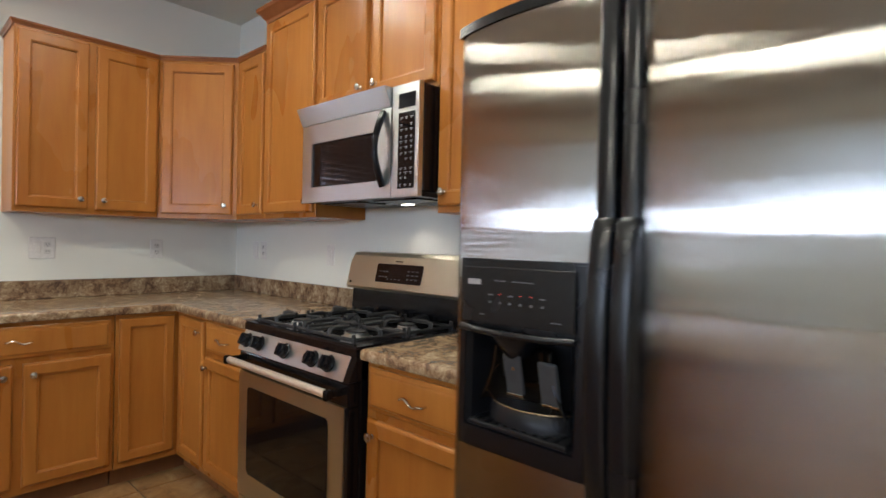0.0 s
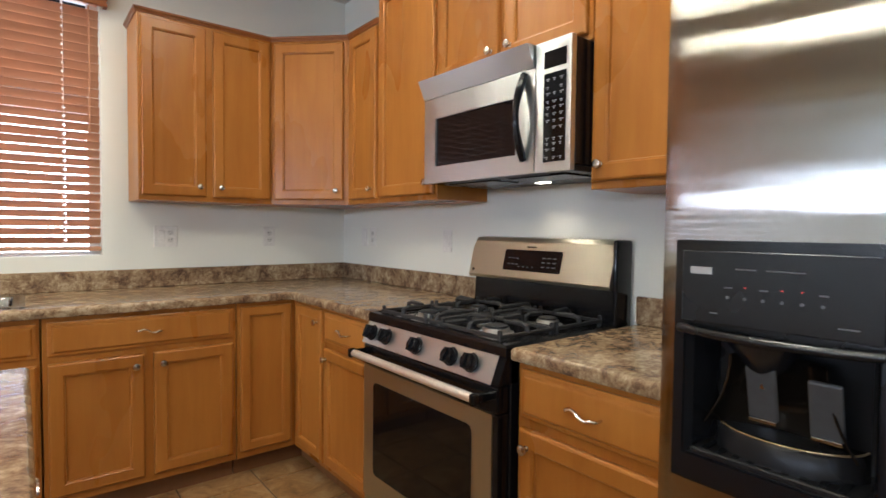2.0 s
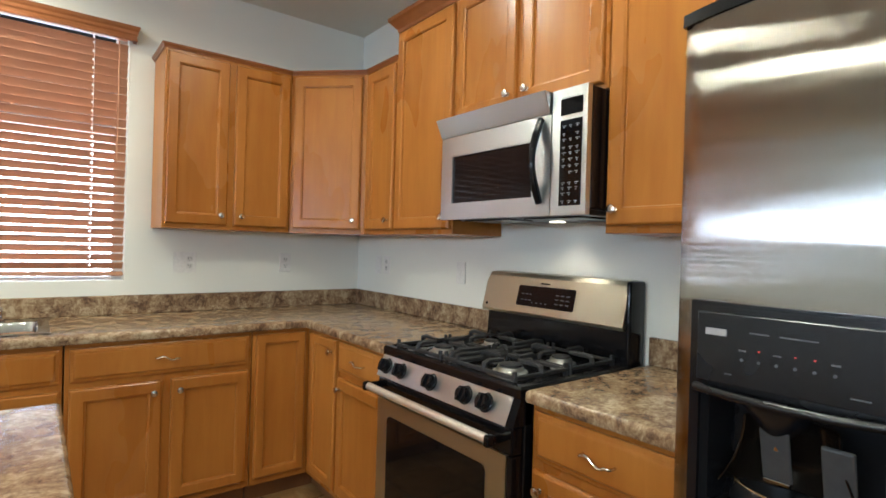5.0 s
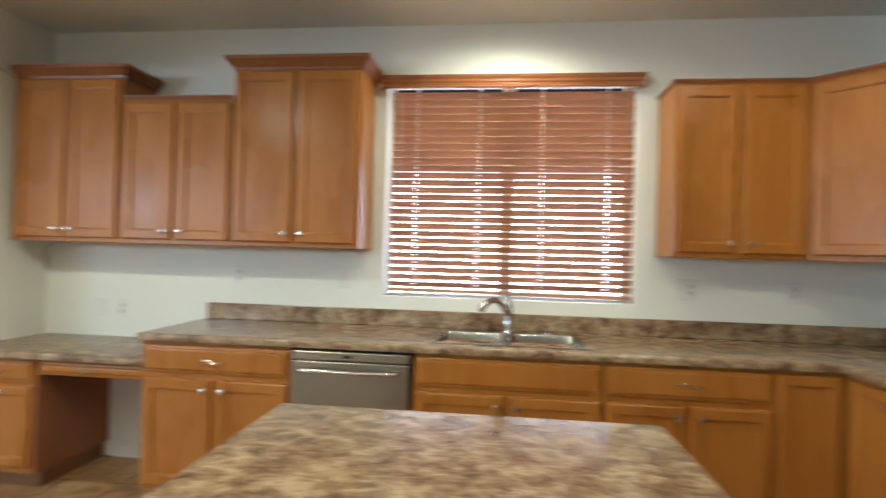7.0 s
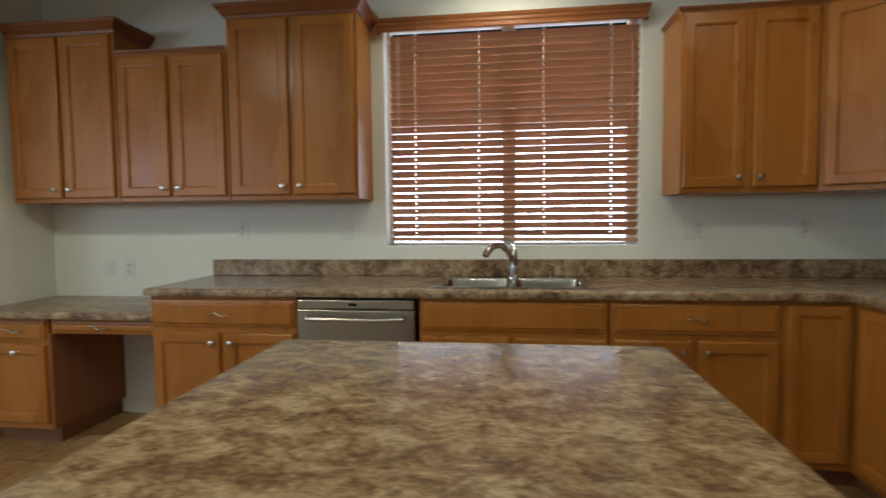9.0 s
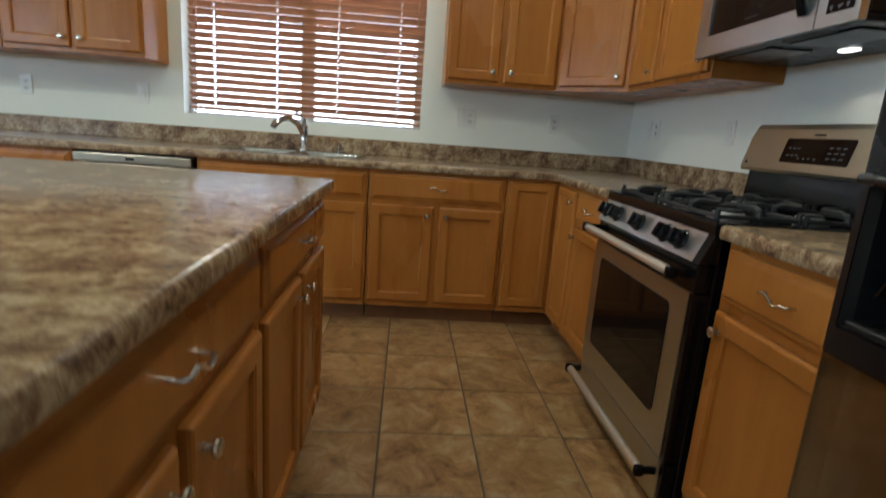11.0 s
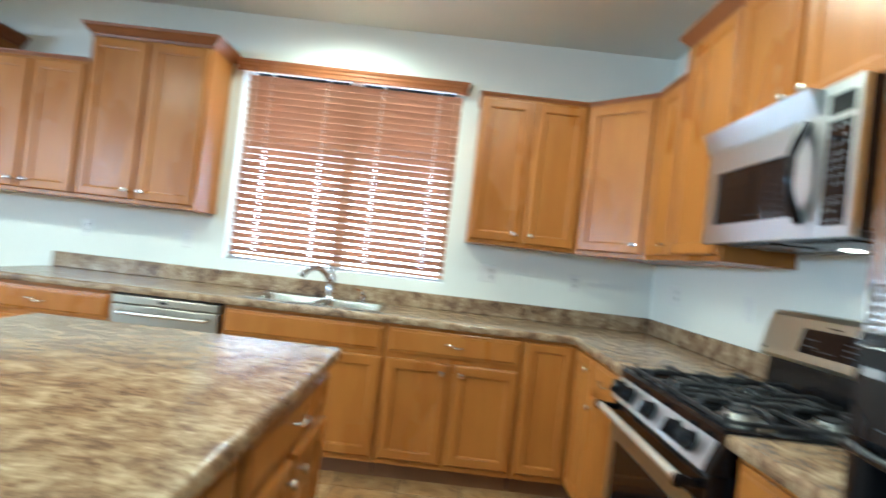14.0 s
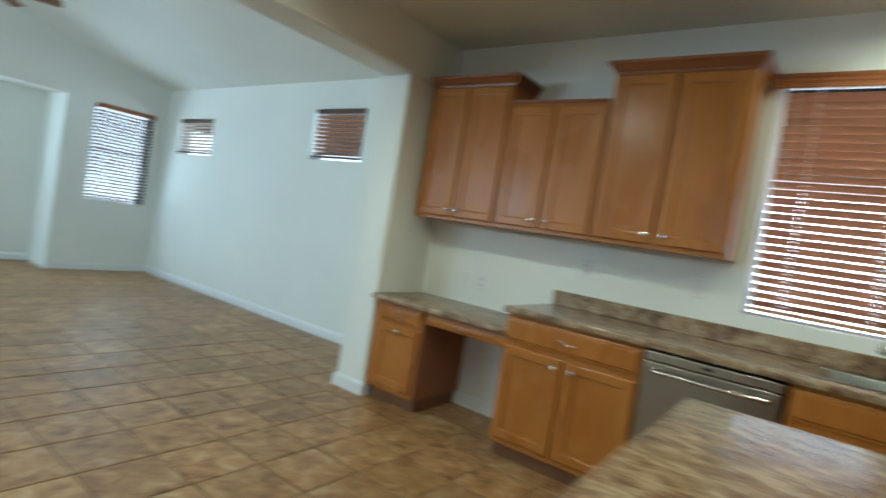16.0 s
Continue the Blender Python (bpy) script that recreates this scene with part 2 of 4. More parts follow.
thin.inputs[0].default_value = front.inputs[0].default_value = (0.82, 0.79, 0.74, 1)
nt.links.new(thin.outputs[0], mixed.inputs[1])
nt.links.new(front.outputs[0], mixed.inputs[2])
nt.links.new(mixed.outputs[0], nt.nodes["Material Output"].inputs[0])
BULB = glow("bulb_glow", (1.0, 0.84, 0.58), 30.0)
LENS = glow("hood_lens_glow", (1.0, 0.88, 0.66), 6.0)
KEY = plain("key_print", (0.30, 0.31, 0.32), 0.5)
BADGE = plain("badge_metal", (0.42, 0.42, 0.43), 0.35, 0.4)
GUARD = plain("smoky_plastic", (0.009, 0.007, 0.005), 0.12)
RIM = plain("amber_rim", (0.40, 0.29, 0.15), 0.28, 0.7)
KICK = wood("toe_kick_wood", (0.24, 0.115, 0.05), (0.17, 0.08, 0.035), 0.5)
INNER = wood("knee_panel", (0.30, 0.12, 0.045), (0.22, 0.08, 0.03), 0.4)
OUTSIDE = glow("bright_outdoors", (1.0, 0.98, 0.95), 2.6)
# Near black: the shade beyond the upper blind is put into this colour.
COVER_SHADE = plain("cover_shade", (0.018, 0.013, 0.010), 0.9, relief=0.5)
EARTH = plain("outdoor_gravel", (0.42, 0.36, 0.29), 0.95, relief=0.6)
PANE, nt, b = mat("window_glass")
b.inputs["Transmission Weight"].default_value, b.inputs["Roughness"].default_value, b.inputs["IOR"].default_value = 1.0, 0.02, 1.05


# ---- mesh helpers ----
def box(bm, x0, y0, z0, x1, y1, z1, bevel=0.0, segs=1):
    vs = [bm.verts.new((x, y, z)) for z in (z0, z1) for y in (y0, y1) for x in (x0, x1)]
    fs = [bm.faces.new([vs[i] for i in q]) for q in ((0, 2, 3, 1), (4, 5, 7, 6), (0, 1, 5, 4), (2, 6, 7, 3), (0, 4, 6, 2), (1, 3, 7, 5))]
    if bevel:
        es = list({e for f in fs for e in f.edges})
        bmesh.ops.bevel(bm, geom=es, offset=bevel, segments=segs, profile=0.5, affect="EDGES")
    return bm


def cube(x0, y0, z0, x1, y1, z1, bevel=0.0, segs=1):
    return box(bmesh.new(), x0, y0, z0, x1, y1, z1, bevel, segs)


def mesh_of(name, bm, material, smooth=False):
    bmesh.ops.recalc_face_normals(bm, faces=bm.faces)
    me = bpy.data.meshes.new(name)
    bm.to_mesh(me)
    bm.free()
    me.materials.append(material)
    if smooth:
        for p in me.polygons:
            p.use_smooth = True
        me.set_sharp_from_angle(angle=radians(38))
    return me


def part(name, bm, material, parent, label="", m=None, smooth=False):
    ob = new(name, mesh_of(name, bm, material, smooth))
    ob.parent = parent
    if m is not None:
        ob.matrix_basis = m
    return tagged(ob, label)


def thing(name, m, label, category, group="", kind=""):
    return tagged(put(new(name), m), label, category, group, kind)


def put(ob, m):
    ob.matrix_basis = m
    return ob


def structure(name, bm, material, label, category, smooth=False):
    return tagged(new(name, mesh_of(name, bm, material, smooth)), label, category, "", "structure")


def lathe(bm, rings, segs=16, m=Matrix.Identity(4)):
    """Rings of (radius, height) about the local z axis, with closed ends."""
    loops = []
    for r, z in rings:
        loops.append([bm.verts.new(m @ Vector((r * math.cos(a), r * math.sin(a), z))) for a in [2 * math.pi * i / segs for i in range(segs)]])
    for a, c in zip(loops, loops[1:]):
        for i in range(segs):
            bm.faces.new((a[i], a[(i + 1) % segs], c[(i + 1) % segs], c[i]))
    bm.faces.new(loops[0][::-1])
    bm.faces.new(loops[-1])
    return bm


def tube(bm, pts, radii, segs=10):
    """A round bar along points, with a radius at each."""
    pts = [Vector(p) for p in pts]
    loops = []
    side = None
    for i, p in enumerate(pts):
        d = (pts[min(i + 1, len(pts) - 1)] - pts[max(i - 1, 0)]).normalized()
        if side is None:
            side = d.orthogonal().normalized()
        side = (side - d * side.dot(d)).normalized()
        up = d.cross(side)
        loops.append([bm.verts.new(p + radii[i] * (math.cos(a) * side + math.sin(a) * up)) for a in [2 * math.pi * k / segs for k in range(segs)]])
    for a, c in zip(loops, loops[1:]):
        for k in range(segs):
            bm.faces.new((a[k], a[(k + 1) % segs], c[(k + 1) % segs], c[k]))
    bm.faces.new(loops[0][::-1])
    bm.faces.new(loops[-1])
    return bm


def sweep(bm, path, profile):
    """A closed profile of (outward, z) carried along an open plan line, mitred at its corners; outward is to the right of the way."""
    path = [Vector(p) for p in path]
    loops = []
    for i, p in enumerate(path):
        dirs = []
        if i:
            dirs.append((path[i] - path[i - 1]).normalized())
        if i < len(path) - 1:
            dirs.append((path[i + 1] - path[i]).normalized())
        ns = [Vector((d.y, -d.x)) for d in dirs]
        n = sum(ns, Vector((0, 0))).normalized()
        k = 1 / max(0.3, n.dot(ns[0]))
        loops.append([bm.verts.new((p.x + n.x * o * k, p.y + n.y * o * k, z)) for o, z in profile])
    c = len(profile)
    for a, b2 in zip(loops, loops[1:]):
        for i in range(c):
            bm.faces.new((a[i], a[(i + 1) % c], b2[(i + 1) % c], b2[i]))
    bm.faces.new(loops[0])
    bm.faces.new(loops[-1][::-1])
    return bm


def cells(bm, xs, ys, z, keep):
    """A flat sheet of grid cells; keep(x, y) says which cells stay."""
    vs = {}
    for i in range(len(xs) - 1):
        for j in range(len(ys) - 1):
            if keep((xs[i] + xs[i + 1]) / 2, (ys[j] + ys[j + 1]) / 2):
                q = []
                for a, c in ((i, j), (i + 1, j), (i + 1, j + 1), (i, j + 1)):
                    if (a, c) not in vs:
                        vs[a, c] = bm.verts.new((xs[a], ys[c], z))
                    q.append(vs[a, c])
                bm.faces.new(q)
    return bm


def thicken(bm, move):
    out = bmesh.ops.extrude_face_region(bm, geom=list(bm.faces))
    bmesh.ops.translate(bm, verts=[v for v in out["geom"] if isinstance(v, bmesh.types.BMVert)], vec=move)
    return bm


# ---- room ----
CEIL_Z, LIV_Y, FAR_X, BACK_Y = 2.75, 0.35, -10.65, -6.6
WIN = (-2.875, -1.395, 1.09, 2.425)


def wall_x(name, x0, x1, y0, y1, z0, z1, holes, label):
    """A wall along x, between y0 and y1, with rectangular holes (x0, x1, z0, z1)."""
    xs = sorted({x0, x1, *[h[0] for h in holes], *[h[1] for h in holes]})
    zs = sorted({z0, z1, *[h[2] for h in holes], *[h[3] for h in holes]})
    bm = cells(bmesh.new(), xs, zs, 0, lambda x, z: not any(h[0] < x < h[1] and h[2] < z < h[3] for h in holes))
    bmesh.ops.rotate(bm, verts=bm.verts, matrix=Matrix.Rotation(radians(90), 3, "X"))
    bmesh.ops.translate(bm, verts=bm.verts, vec=(0, y0, 0))
    thicken(bm, (0, y1 - y0, 0))
    return structure(name, bm, WALL, label, "wall")


def wall_y(name, y0, y1, x0, x1, z0, z1, holes, label):
    """A wall along y, between x0 and x1, with rectangular holes (y0, y1, z0, z1)."""
    ys = sorted({y0, y1, *[h[0] for h in holes], *[h[1] for h in holes]})
    zs = sorted({z0, z1, *[h[2] for h in holes], *[h[3] for h in holes]})
    bm = cells(bmesh.new(), ys, zs, 0, lambda y, z: not any(h[0] < y < h[1] and h[2] < z < h[3] for h in holes))
    for v in bm.verts:
        v.co = Vector((x0, v.co.x, v.co.y))
    thicken(bm, (x1 - x0, 0, 0))
    return structure(name, bm, WALL, label, "wall")


LW1, LW2 = (-7.27, -6.47, 1.845, 2.40), (-10.22, -9.32, 1.79, 2.29)
FW = (-0.56, 0.20, 0.96, 2.27)
wall_x("wall_window", -5.13, 0.2, 0.0, 0.22, 0, CEIL_Z, [WIN], "off-white textured kitchen wall with a window opening")
wall_x("wall_living_north", FAR_X, -5.42, LIV_Y, LIV_Y + 0.2, 0, 2.76, [LW1, LW2], "off-white living room wall with two small high windows")
wall_y("wall_range", BACK_Y, -0.002, 0.0, 0.2, 0, CEIL_Z, [], "off-white textured wall behind the range")
wall_y("wall_living_far", -0.91, LIV_Y + 0.2, FAR_X - 0.2, FAR_X - 0.002, 0, 4.6, [FW], "off-white far living room wall with a window")
wall_y("wall_living_soffit", BACK_Y, -0.912, FAR_X - 0.2, FAR_X - 0.002, 2.29, 4.6, [], "off-white wall over the alcove opening")
wall_y("wall_alcove", BACK_Y - 0.2, -0.7, -11.5, -11.3, 0, 2.6, [(-5.35, -1.85, 1.62, 2.12)], "plain off-white alcove back wall with a long window")
wall_x("wall_alcove_side", -11.298, FAR_X - 0.204, -0.91, -0.71, 0, 2.6, [], "plain off-white alcove side wall")
# The two high openings are invented, to let the fill lamps stand in them.
wall_x("wall_back", -11.3, 0.2, BACK_Y - 0.2, BACK_Y, 0, 4.6, [(-5.08, -2.92, 1.6, 2.2), (-9.8, -6.8, 1.6, 2.2)], "plain off-white back wall with two long slots added for the fill lamps")
structure("wall_stub", cube(-5.42, -0.55, 0, -5.132, LIV_Y + 0.2, 2.383, 0.018, 3), WALL, "off-white wall end with rounded corners beside the desk", "wall")
structure("header_beam", cube(-5.42, BACK_Y, 2.385, -5.132, LIV_Y + 0.2, 4.6, 0.015, 2), WALL, "off-white dropped header between kitchen and living room", "beam")
structure("ceiling", cube(-5.13, BACK_Y, CEIL_Z, 0.2, 0.22, CEIL_Z + 0.15), CEIL, "flat off-white textured kitchen ceiling", "ceiling")
bm = bmesh.new()
slope = 0.22
lo = [(FAR_X - 0.2, LIV_Y + 0.2), (-5.42, LIV_Y + 0.2), (-5.42, BACK_Y), (FAR_X - 0.2, BACK_Y)]
low = [bm.verts.new((x, y, 2.70 + slope * (LIV_Y - y))) for x, y in lo]
bm.faces.new(low)
thicken(bm, (0, 0, 0.15))
structure("ceiling_living", bm, WALL, "sloping off-white vaulted living room ceiling", "ceiling")
structure("ceiling_alcove", cube(-11.3, BACK_Y, 2.31, FAR_X - 0.2, -0.91, 2.4), CEIL, "plain off-white alcove ceiling", "ceiling")


def baseboard(name, path):
    prof = [(0, 0), (0.014, 0), (0.014, 0.075), (0.009, 0.088), (0.004, 0.095), (0, 0.095)]
    structure(name, sweep(bmesh.new(), path, prof), TRIM, "white painted baseboard along the wall", "baseboard")


baseboard("baseboard_stub", [(-5.13, -0.45), (-5.13, -0.552), (-5.422, -0.552), (-5.422, LIV_Y)][::-1])
baseboard("baseboard_living", [(FAR_X, LIV_Y), (-5.43, LIV_Y)])
baseboard("baseboard_far", [(FAR_X, -0.91), (FAR_X, LIV_Y)])
baseboard("baseboard_alcove", [(-11.3, BACK_Y), (-11.3, -0.91)])
baseboard("baseboard_knee", [(-4.62, 0), (-4.03, 0)])

# outdoors, beyond the windows
structure("ground_outside", cube(-60, 0.6, -0.6, 60, 60, -0.15), EARTH, "pale gravel ground outside", "ground")
structure("backdrop", cube(-18, 6.0, -0.5, 8, 6.1, 3.6), OUTSIDE, "bright sunlit distance outside the windows", "backdrop")
# Added overhead slab, so that gaps between the upper slats look onto darkness.
structure("patio_cover", cube(-12.5, 0.62, 2.43, 6, 3.3, 2.62), COVER_SHADE, "near-black slab added outside the window to darken the upper blind gaps", "roof")
structure("backdrop_west", cube(-17.1, -9, -0.5, -17, 5.8, 5), OUTSIDE, "bright sunlit distance outside the windows", "backdrop")


# ---- windows and blinds ----
def window(name, x0, x1, z0, z1, m, mullion=True):
    """A sliding window set in an opening; local x along the wall, -y into the room."""
    w, h = x1 - x0, z1 - z0
    root = tagged(put(new(name), m), "white vinyl window set in the wall opening", "window", "", "structure")
    f = 0.018
    part("frame", cube(0, 0.10, 0, f, 0.17, h, 0.004), VINYL, root)
    part("frame", cube(w - 2.6 * f, 0.10, 0, w, 0.17, h, 0.004), VINYL, root)
    part("frame", cube(f, 0.10, 0, w - 2.6 * f, 0.17, f, 0.004), VINYL, root)
    part("frame", cube(f, 0.10, h - f, w - 2.6 * f, 0.17, h, 0.004), VINYL, root)
    halves = [(f, w / 2 - 0.041), (w / 2 + 0.041, w - 2.6 * f)] if mullion else [(f, w - 2.6 * f)]
    if mullion:
        part("mullion", cube(w / 2 - 0.040, 0.095, f, w / 2 + 0.040, 0.165, h - f, 0.004), VINYL, root)
    for a, c in halves:
        p = part("pane", cube(a, 0.130, f, c, 0.135, h - f), PANE, root)
        p.visible_shadow = False
    part("sill", cube(0.001, 0.004, -0.012, w - 0.001, 0.098, 0.004, 0.003), TRIM, root)
    return root


def blind(x0, x1, z0, z1, m, pitch, depth, tilt, material, label, tapes, gap=0.02, sag=0.0, rail=None):
    """A slatted blind hung in an opening; local x along it, -y into the room, z from the opening's sill."""
    w, h = x1 - x0, z1 - z0
    root = thing("window_blind", m, label, "blind")
    half = depth / 2
    n = int((h - 0.075 - gap) / pitch)
    holes = [w * t for t in tapes]
    xs = sorted([0.0, w] + [t + s for t in holes for s in (-0.006, 0.006)])
    bm = cells(bmesh.new(), xs, [-half, -0.017, -0.008, 0.008, 0.017, half], 0, lambda x, y: not (abs(y) < 0.008 and any(abs(x - t) < 0.006 for t in holes)))
    for v in bm.verts:
        v.co.z = 0.0034 * (1 - (v.co.y / half) ** 2)
    thicken(bm, (0, 0, 0.0028))
    bmesh.ops.rotate(bm, verts=bm.verts, matrix=Matrix.Rotation(radians(-tilt), 3, "X"))
    me = mesh_of("slat", bm, material)
    for i in range(n):
        s = new("slat", me)
        s.parent = root
        s.matrix_basis = pose(random.uniform(-0.0008, 0.0008), 0.035, gap + 0.03 + pitch * (i + 0.5), random.uniform(-1.5, 1.5), random.uniform(-0.08, 0.08), 0)
    part("bottom_rail", cube(0, 0.012, gap, w, 0.058, gap + 0.022, 0.004), rail or material, root, m=pose(0, 0, 0.008, 0, sag, 0))
    part("head_rail", cube(0.002, 0.005, h - 0.05, w - 0.002, 0.06, h - 0.004, 0.003), rail or material, root)
    for t in holes:
        part("ladder_cord", tube(bmesh.new(), [(t, 0.006, gap + 0.02), (t, 0.006, h - 0.05)], [0.0011] * 2, 6), CORD, root)
        part("ladder_tape", cube(t - 0.0045, 0.0635, gap + 0.02, t + 0.0045, 0.0645, h - 0.05), TAPE, root)
    return root


K = pose(WIN[0], 0, WIN[2])
window("window_1", *WIN, K)
kb = blind(WIN[0] + 0.03, WIN[1] - 0.004, WIN[2], WIN[3], pose(WIN[0] + 0.03, 0, WIN[2]), 0.0445, 0.0515, 41, SLAT,
           "reddish-brown wooden slatted blind over the sink window, half open", (0.105, 0.37, 0.63, 0.895), 0.026, 0.35)
VAL = [(0.0, 1.262), (0.016, 1.262), (0.018, 1.268), (0.014, 1.276), (0.014, 1.290), (0.019, 1.298), (0.019, 1.312), (0.025, 1.322), (0.029, 1.337), (0.0, 1.337)]
part("valance", sweep(bmesh.new(), [(-0.05, -0.002), (-0.05, -0.034), (1.462, -0.034), (1.462, -0.002)], VAL), VALANCE, kb, "moulded wooden valance board")
bm = tube(bmesh.new(), [(1.40, -0.012, 1.26), (1.402, -0.014, 1.0), (1.40, -0.012, 0.62)], [0.004] * 3, 8)
part("tilt_wand", bm, SLAT, kb)
for cx, cz in ((0.050, 0.62), (0.062, 0.55)):
    part("lift_cord", tube(bmesh.new(), [(cx, -0.004, 1.26), (cx, -0.006, cz)], [0.0012] * 2, 6), CORD, kb)
    part("cord_tassel", lathe(bmesh.new(), [(0.003, 0.0), (0.006, -0.006), (0.008, -0.028), (0.005, -0.034)], 12, Matrix.Translation((cx, -0.006, cz))), VALANCE, kb, "turned wooden cord tassel", smooth=True)
for name, q, lab, wood_of in (("window_2", LW1, "reddish-brown wooden blind in a small high window", SLAT), ("window_3", LW2, "wooden blind in a small high window, daylight put into its pale colour", SLAT_SUNLIT)):
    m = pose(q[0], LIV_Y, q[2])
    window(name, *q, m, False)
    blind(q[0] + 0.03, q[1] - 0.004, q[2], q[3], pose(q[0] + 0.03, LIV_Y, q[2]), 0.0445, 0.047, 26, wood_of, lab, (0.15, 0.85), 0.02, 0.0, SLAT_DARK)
m = pose(FAR_X, FW[0], FW[2], 0, 0, 90)
window("window_4", *FW, m, False)
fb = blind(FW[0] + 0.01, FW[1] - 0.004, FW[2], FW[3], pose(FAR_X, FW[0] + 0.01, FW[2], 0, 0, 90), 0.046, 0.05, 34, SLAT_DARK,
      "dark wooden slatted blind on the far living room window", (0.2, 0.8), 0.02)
part("valance", cube(-0.005, -0.030, FW[3] - FW[2] - 0.055, FW[1] - FW[0] - 0.01, -0.016, FW[3] - FW[2] + 0.012, 0.004), VALANCE, fb, "brown wooden valance board")
part("meeting_rail", cube(0.03, 0.09, 0.70, 0.73, 0.12, 0.735), SLAT_DARK, bpy.data.objects["window_4"])


# ---- cabinet work ----
def door_mesh(w, h, frame_w=0.058, t=0.020, raised=False):
    """A framed door front: a chamfered slab with a recessed panel; local x across, z up, the face towards -y."""
    bm = bmesh.new()

    def ring(i, y):
        return [bm.verts.new(c) for c in ((i, y, i), (w - i, y, i), (w - i, y, h - i), (i, y, h - i))]

    if raised:
        steps = [(0, 0), (0, -t * 0.45), (0.004, -t * 0.55), (0.013, -t * 0.62), (0.019, -t * 0.95), (0.024, -t)]
    else:
        f = frame_w
        steps = [(0, 0), (0, -t * 0.6), (0.003, -t * 0.85), (0.008, -t), (f - 0.009, -t), (f - 0.006, -t * 0.88), (f - 0.002, -t * 0.84), (f, -t * 0.45), (f + 0.002, -t * 0.42)]
    rings = [ring(*s) for s in steps]
    for a, c in zip(rings, rings[1:]):
        for i in range(4):
            bm.faces.new((a[i], a[(i + 1) % 4], c[(i + 1) % 4], c[i]))
    bm.faces.new(rings[-1])
    bm.faces.new(rings[0][::-1])
    return bm


def knob_mesh():
    return lathe(bmesh.new(), [(0.0085, 0), (0.0085, 0.002), (0.0055, 0.004), (0.005, 0.012), (0.0125, 0.016), (0.0155, 0.020), (0.0145, 0.0245), (0.009, 0.027)], 14,
                 Matrix.Rotation(radians(90), 4, "X"))


def pull_mesh(length=0.096):
    """A wavy bow pull on two feet."""
    bm = bmesh.new()
    h = length / 2
    pts = [(-h, 0, 0.004), (-h, -0.018, 0.004), (-h + 0.006, -0.025, 0.005)]
    pts += [(-h + 0.006 + (length - 0.012) * i / 10, -0.026, 0.0095 * math.sin(2 * math.pi * i / 10 + 0.25) + 0.002) for i in range(1, 10)]
    pts += [(h - 0.006, -0.025, -0.002), (h, -0.018, -0.002), (h, 0, -0.002)]
    return tube(bm, pts, [0.0042] * len(pts), 8)


KNOB_ME = mesh_of("knob", knob_mesh(), NICKEL, True)
PULL_ME = mesh_of("pull", pull_mesh(), NICKEL, True)


def hardware(kind, parent, x, z, y):
    ob = new(kind, PULL_ME if kind == "pull" else KNOB_ME)
    ob.parent = parent
    ob.matrix_basis = pose(x, y, z)
    return ob


def fronts(root, items, y):
    """Door and drawer fronts: (kind, x0, x1, z0, z1, hardware, hx, hz), faces towards -y."""
    for kind, x0, x1, z0, z1, hw, hx, hz in items:
        d = part("door" if kind == "door" else "drawer_front", door_mesh(x1 - x0, z1 - z0, raised=kind != "door"), MAPLE, root, m=pose(x0, y - 0.0005, z0))
        if hw:
            hardware(hw, d, hx - x0, hz - z0, -0.0195)


def base_cabinet(m, w, items, label, depth=0.61, z1=0.872, group="base cabinets", toe=True):
    root = thing("base_cabinet", m, label, "cabinet", group)
    part("body", cube(0.001, -depth, 0.10, w - 0.001, -0.004, z1, 0.0015), MAPLE, root)
    if toe:
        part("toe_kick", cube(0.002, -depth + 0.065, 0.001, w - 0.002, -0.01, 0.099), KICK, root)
    fronts(root, items, -depth)
    return root


def crown(root, w, z, depth, big, left=True, right=True):
    if big:
        prof = [(0, z - 0.012), (0.006, z - 0.012), (0.009, z + 0.004), (0.018, z + 0.012), (0.034, z + 0.034), (0.046, z + 0.044), (0.048, z + 0.062), (0, z + 0.062)]
    else:
        prof = [(0, z - 0.005), (0.005, z - 0.005), (0.008, z + 0.004), (0.015, z + 0.010), (0.016, z + 0.018), (0, z + 0.018)]
    path = [(0.0, -0.004), (0.0, -depth), (w, -depth), (w, -0.004)]
    if not left:
        path = path[1:]
    if not right:
        path = path[:-1]
    part("crown_moulding", sweep(bmesh.new(), path, prof), MAPLE_DARK, root)


def wall_cabinet(m, w, z0, z1, items, label, big=False, left=True, right=True, depth=0.305, crowned=True):
    root = thing("wall_cabinet", m, label, "cabinet", "wall cabinets")
    part("body", cube(0.001, -depth, z0, w - 0.001, -0.004, z1, 0.0015), MAPLE, root)
    fronts(root, items, -depth)
    if crowned:
        crown(root, w, z1, depth, big, left, right)
    return root


def pair(w, z0, z1, top_knobs, edge=0.012, gap=0.03, inset=0.035, kz=None):
    """Two doors side by side with knobs at their meeting corners."""
    c = w / 2
    if kz is None:
        kz = z1 - 0.05 if top_knobs else z0 + 0.05
    return [("door", edge, c - gap / 2, z0, z1, "knob", c - gap / 2 - inset, kz), ("door", c + gap / 2, w - edge, z0, z1, "knob", c + gap / 2 + inset, kz)]


def north(x):
    return pose(x, 0, 0)


def east(y):
    return pose(0, y, 0, 0, 0, -90)


DZ0, DZ1, RZ0, RZ1 = 0.135, 0.685, 0.715, 0.853
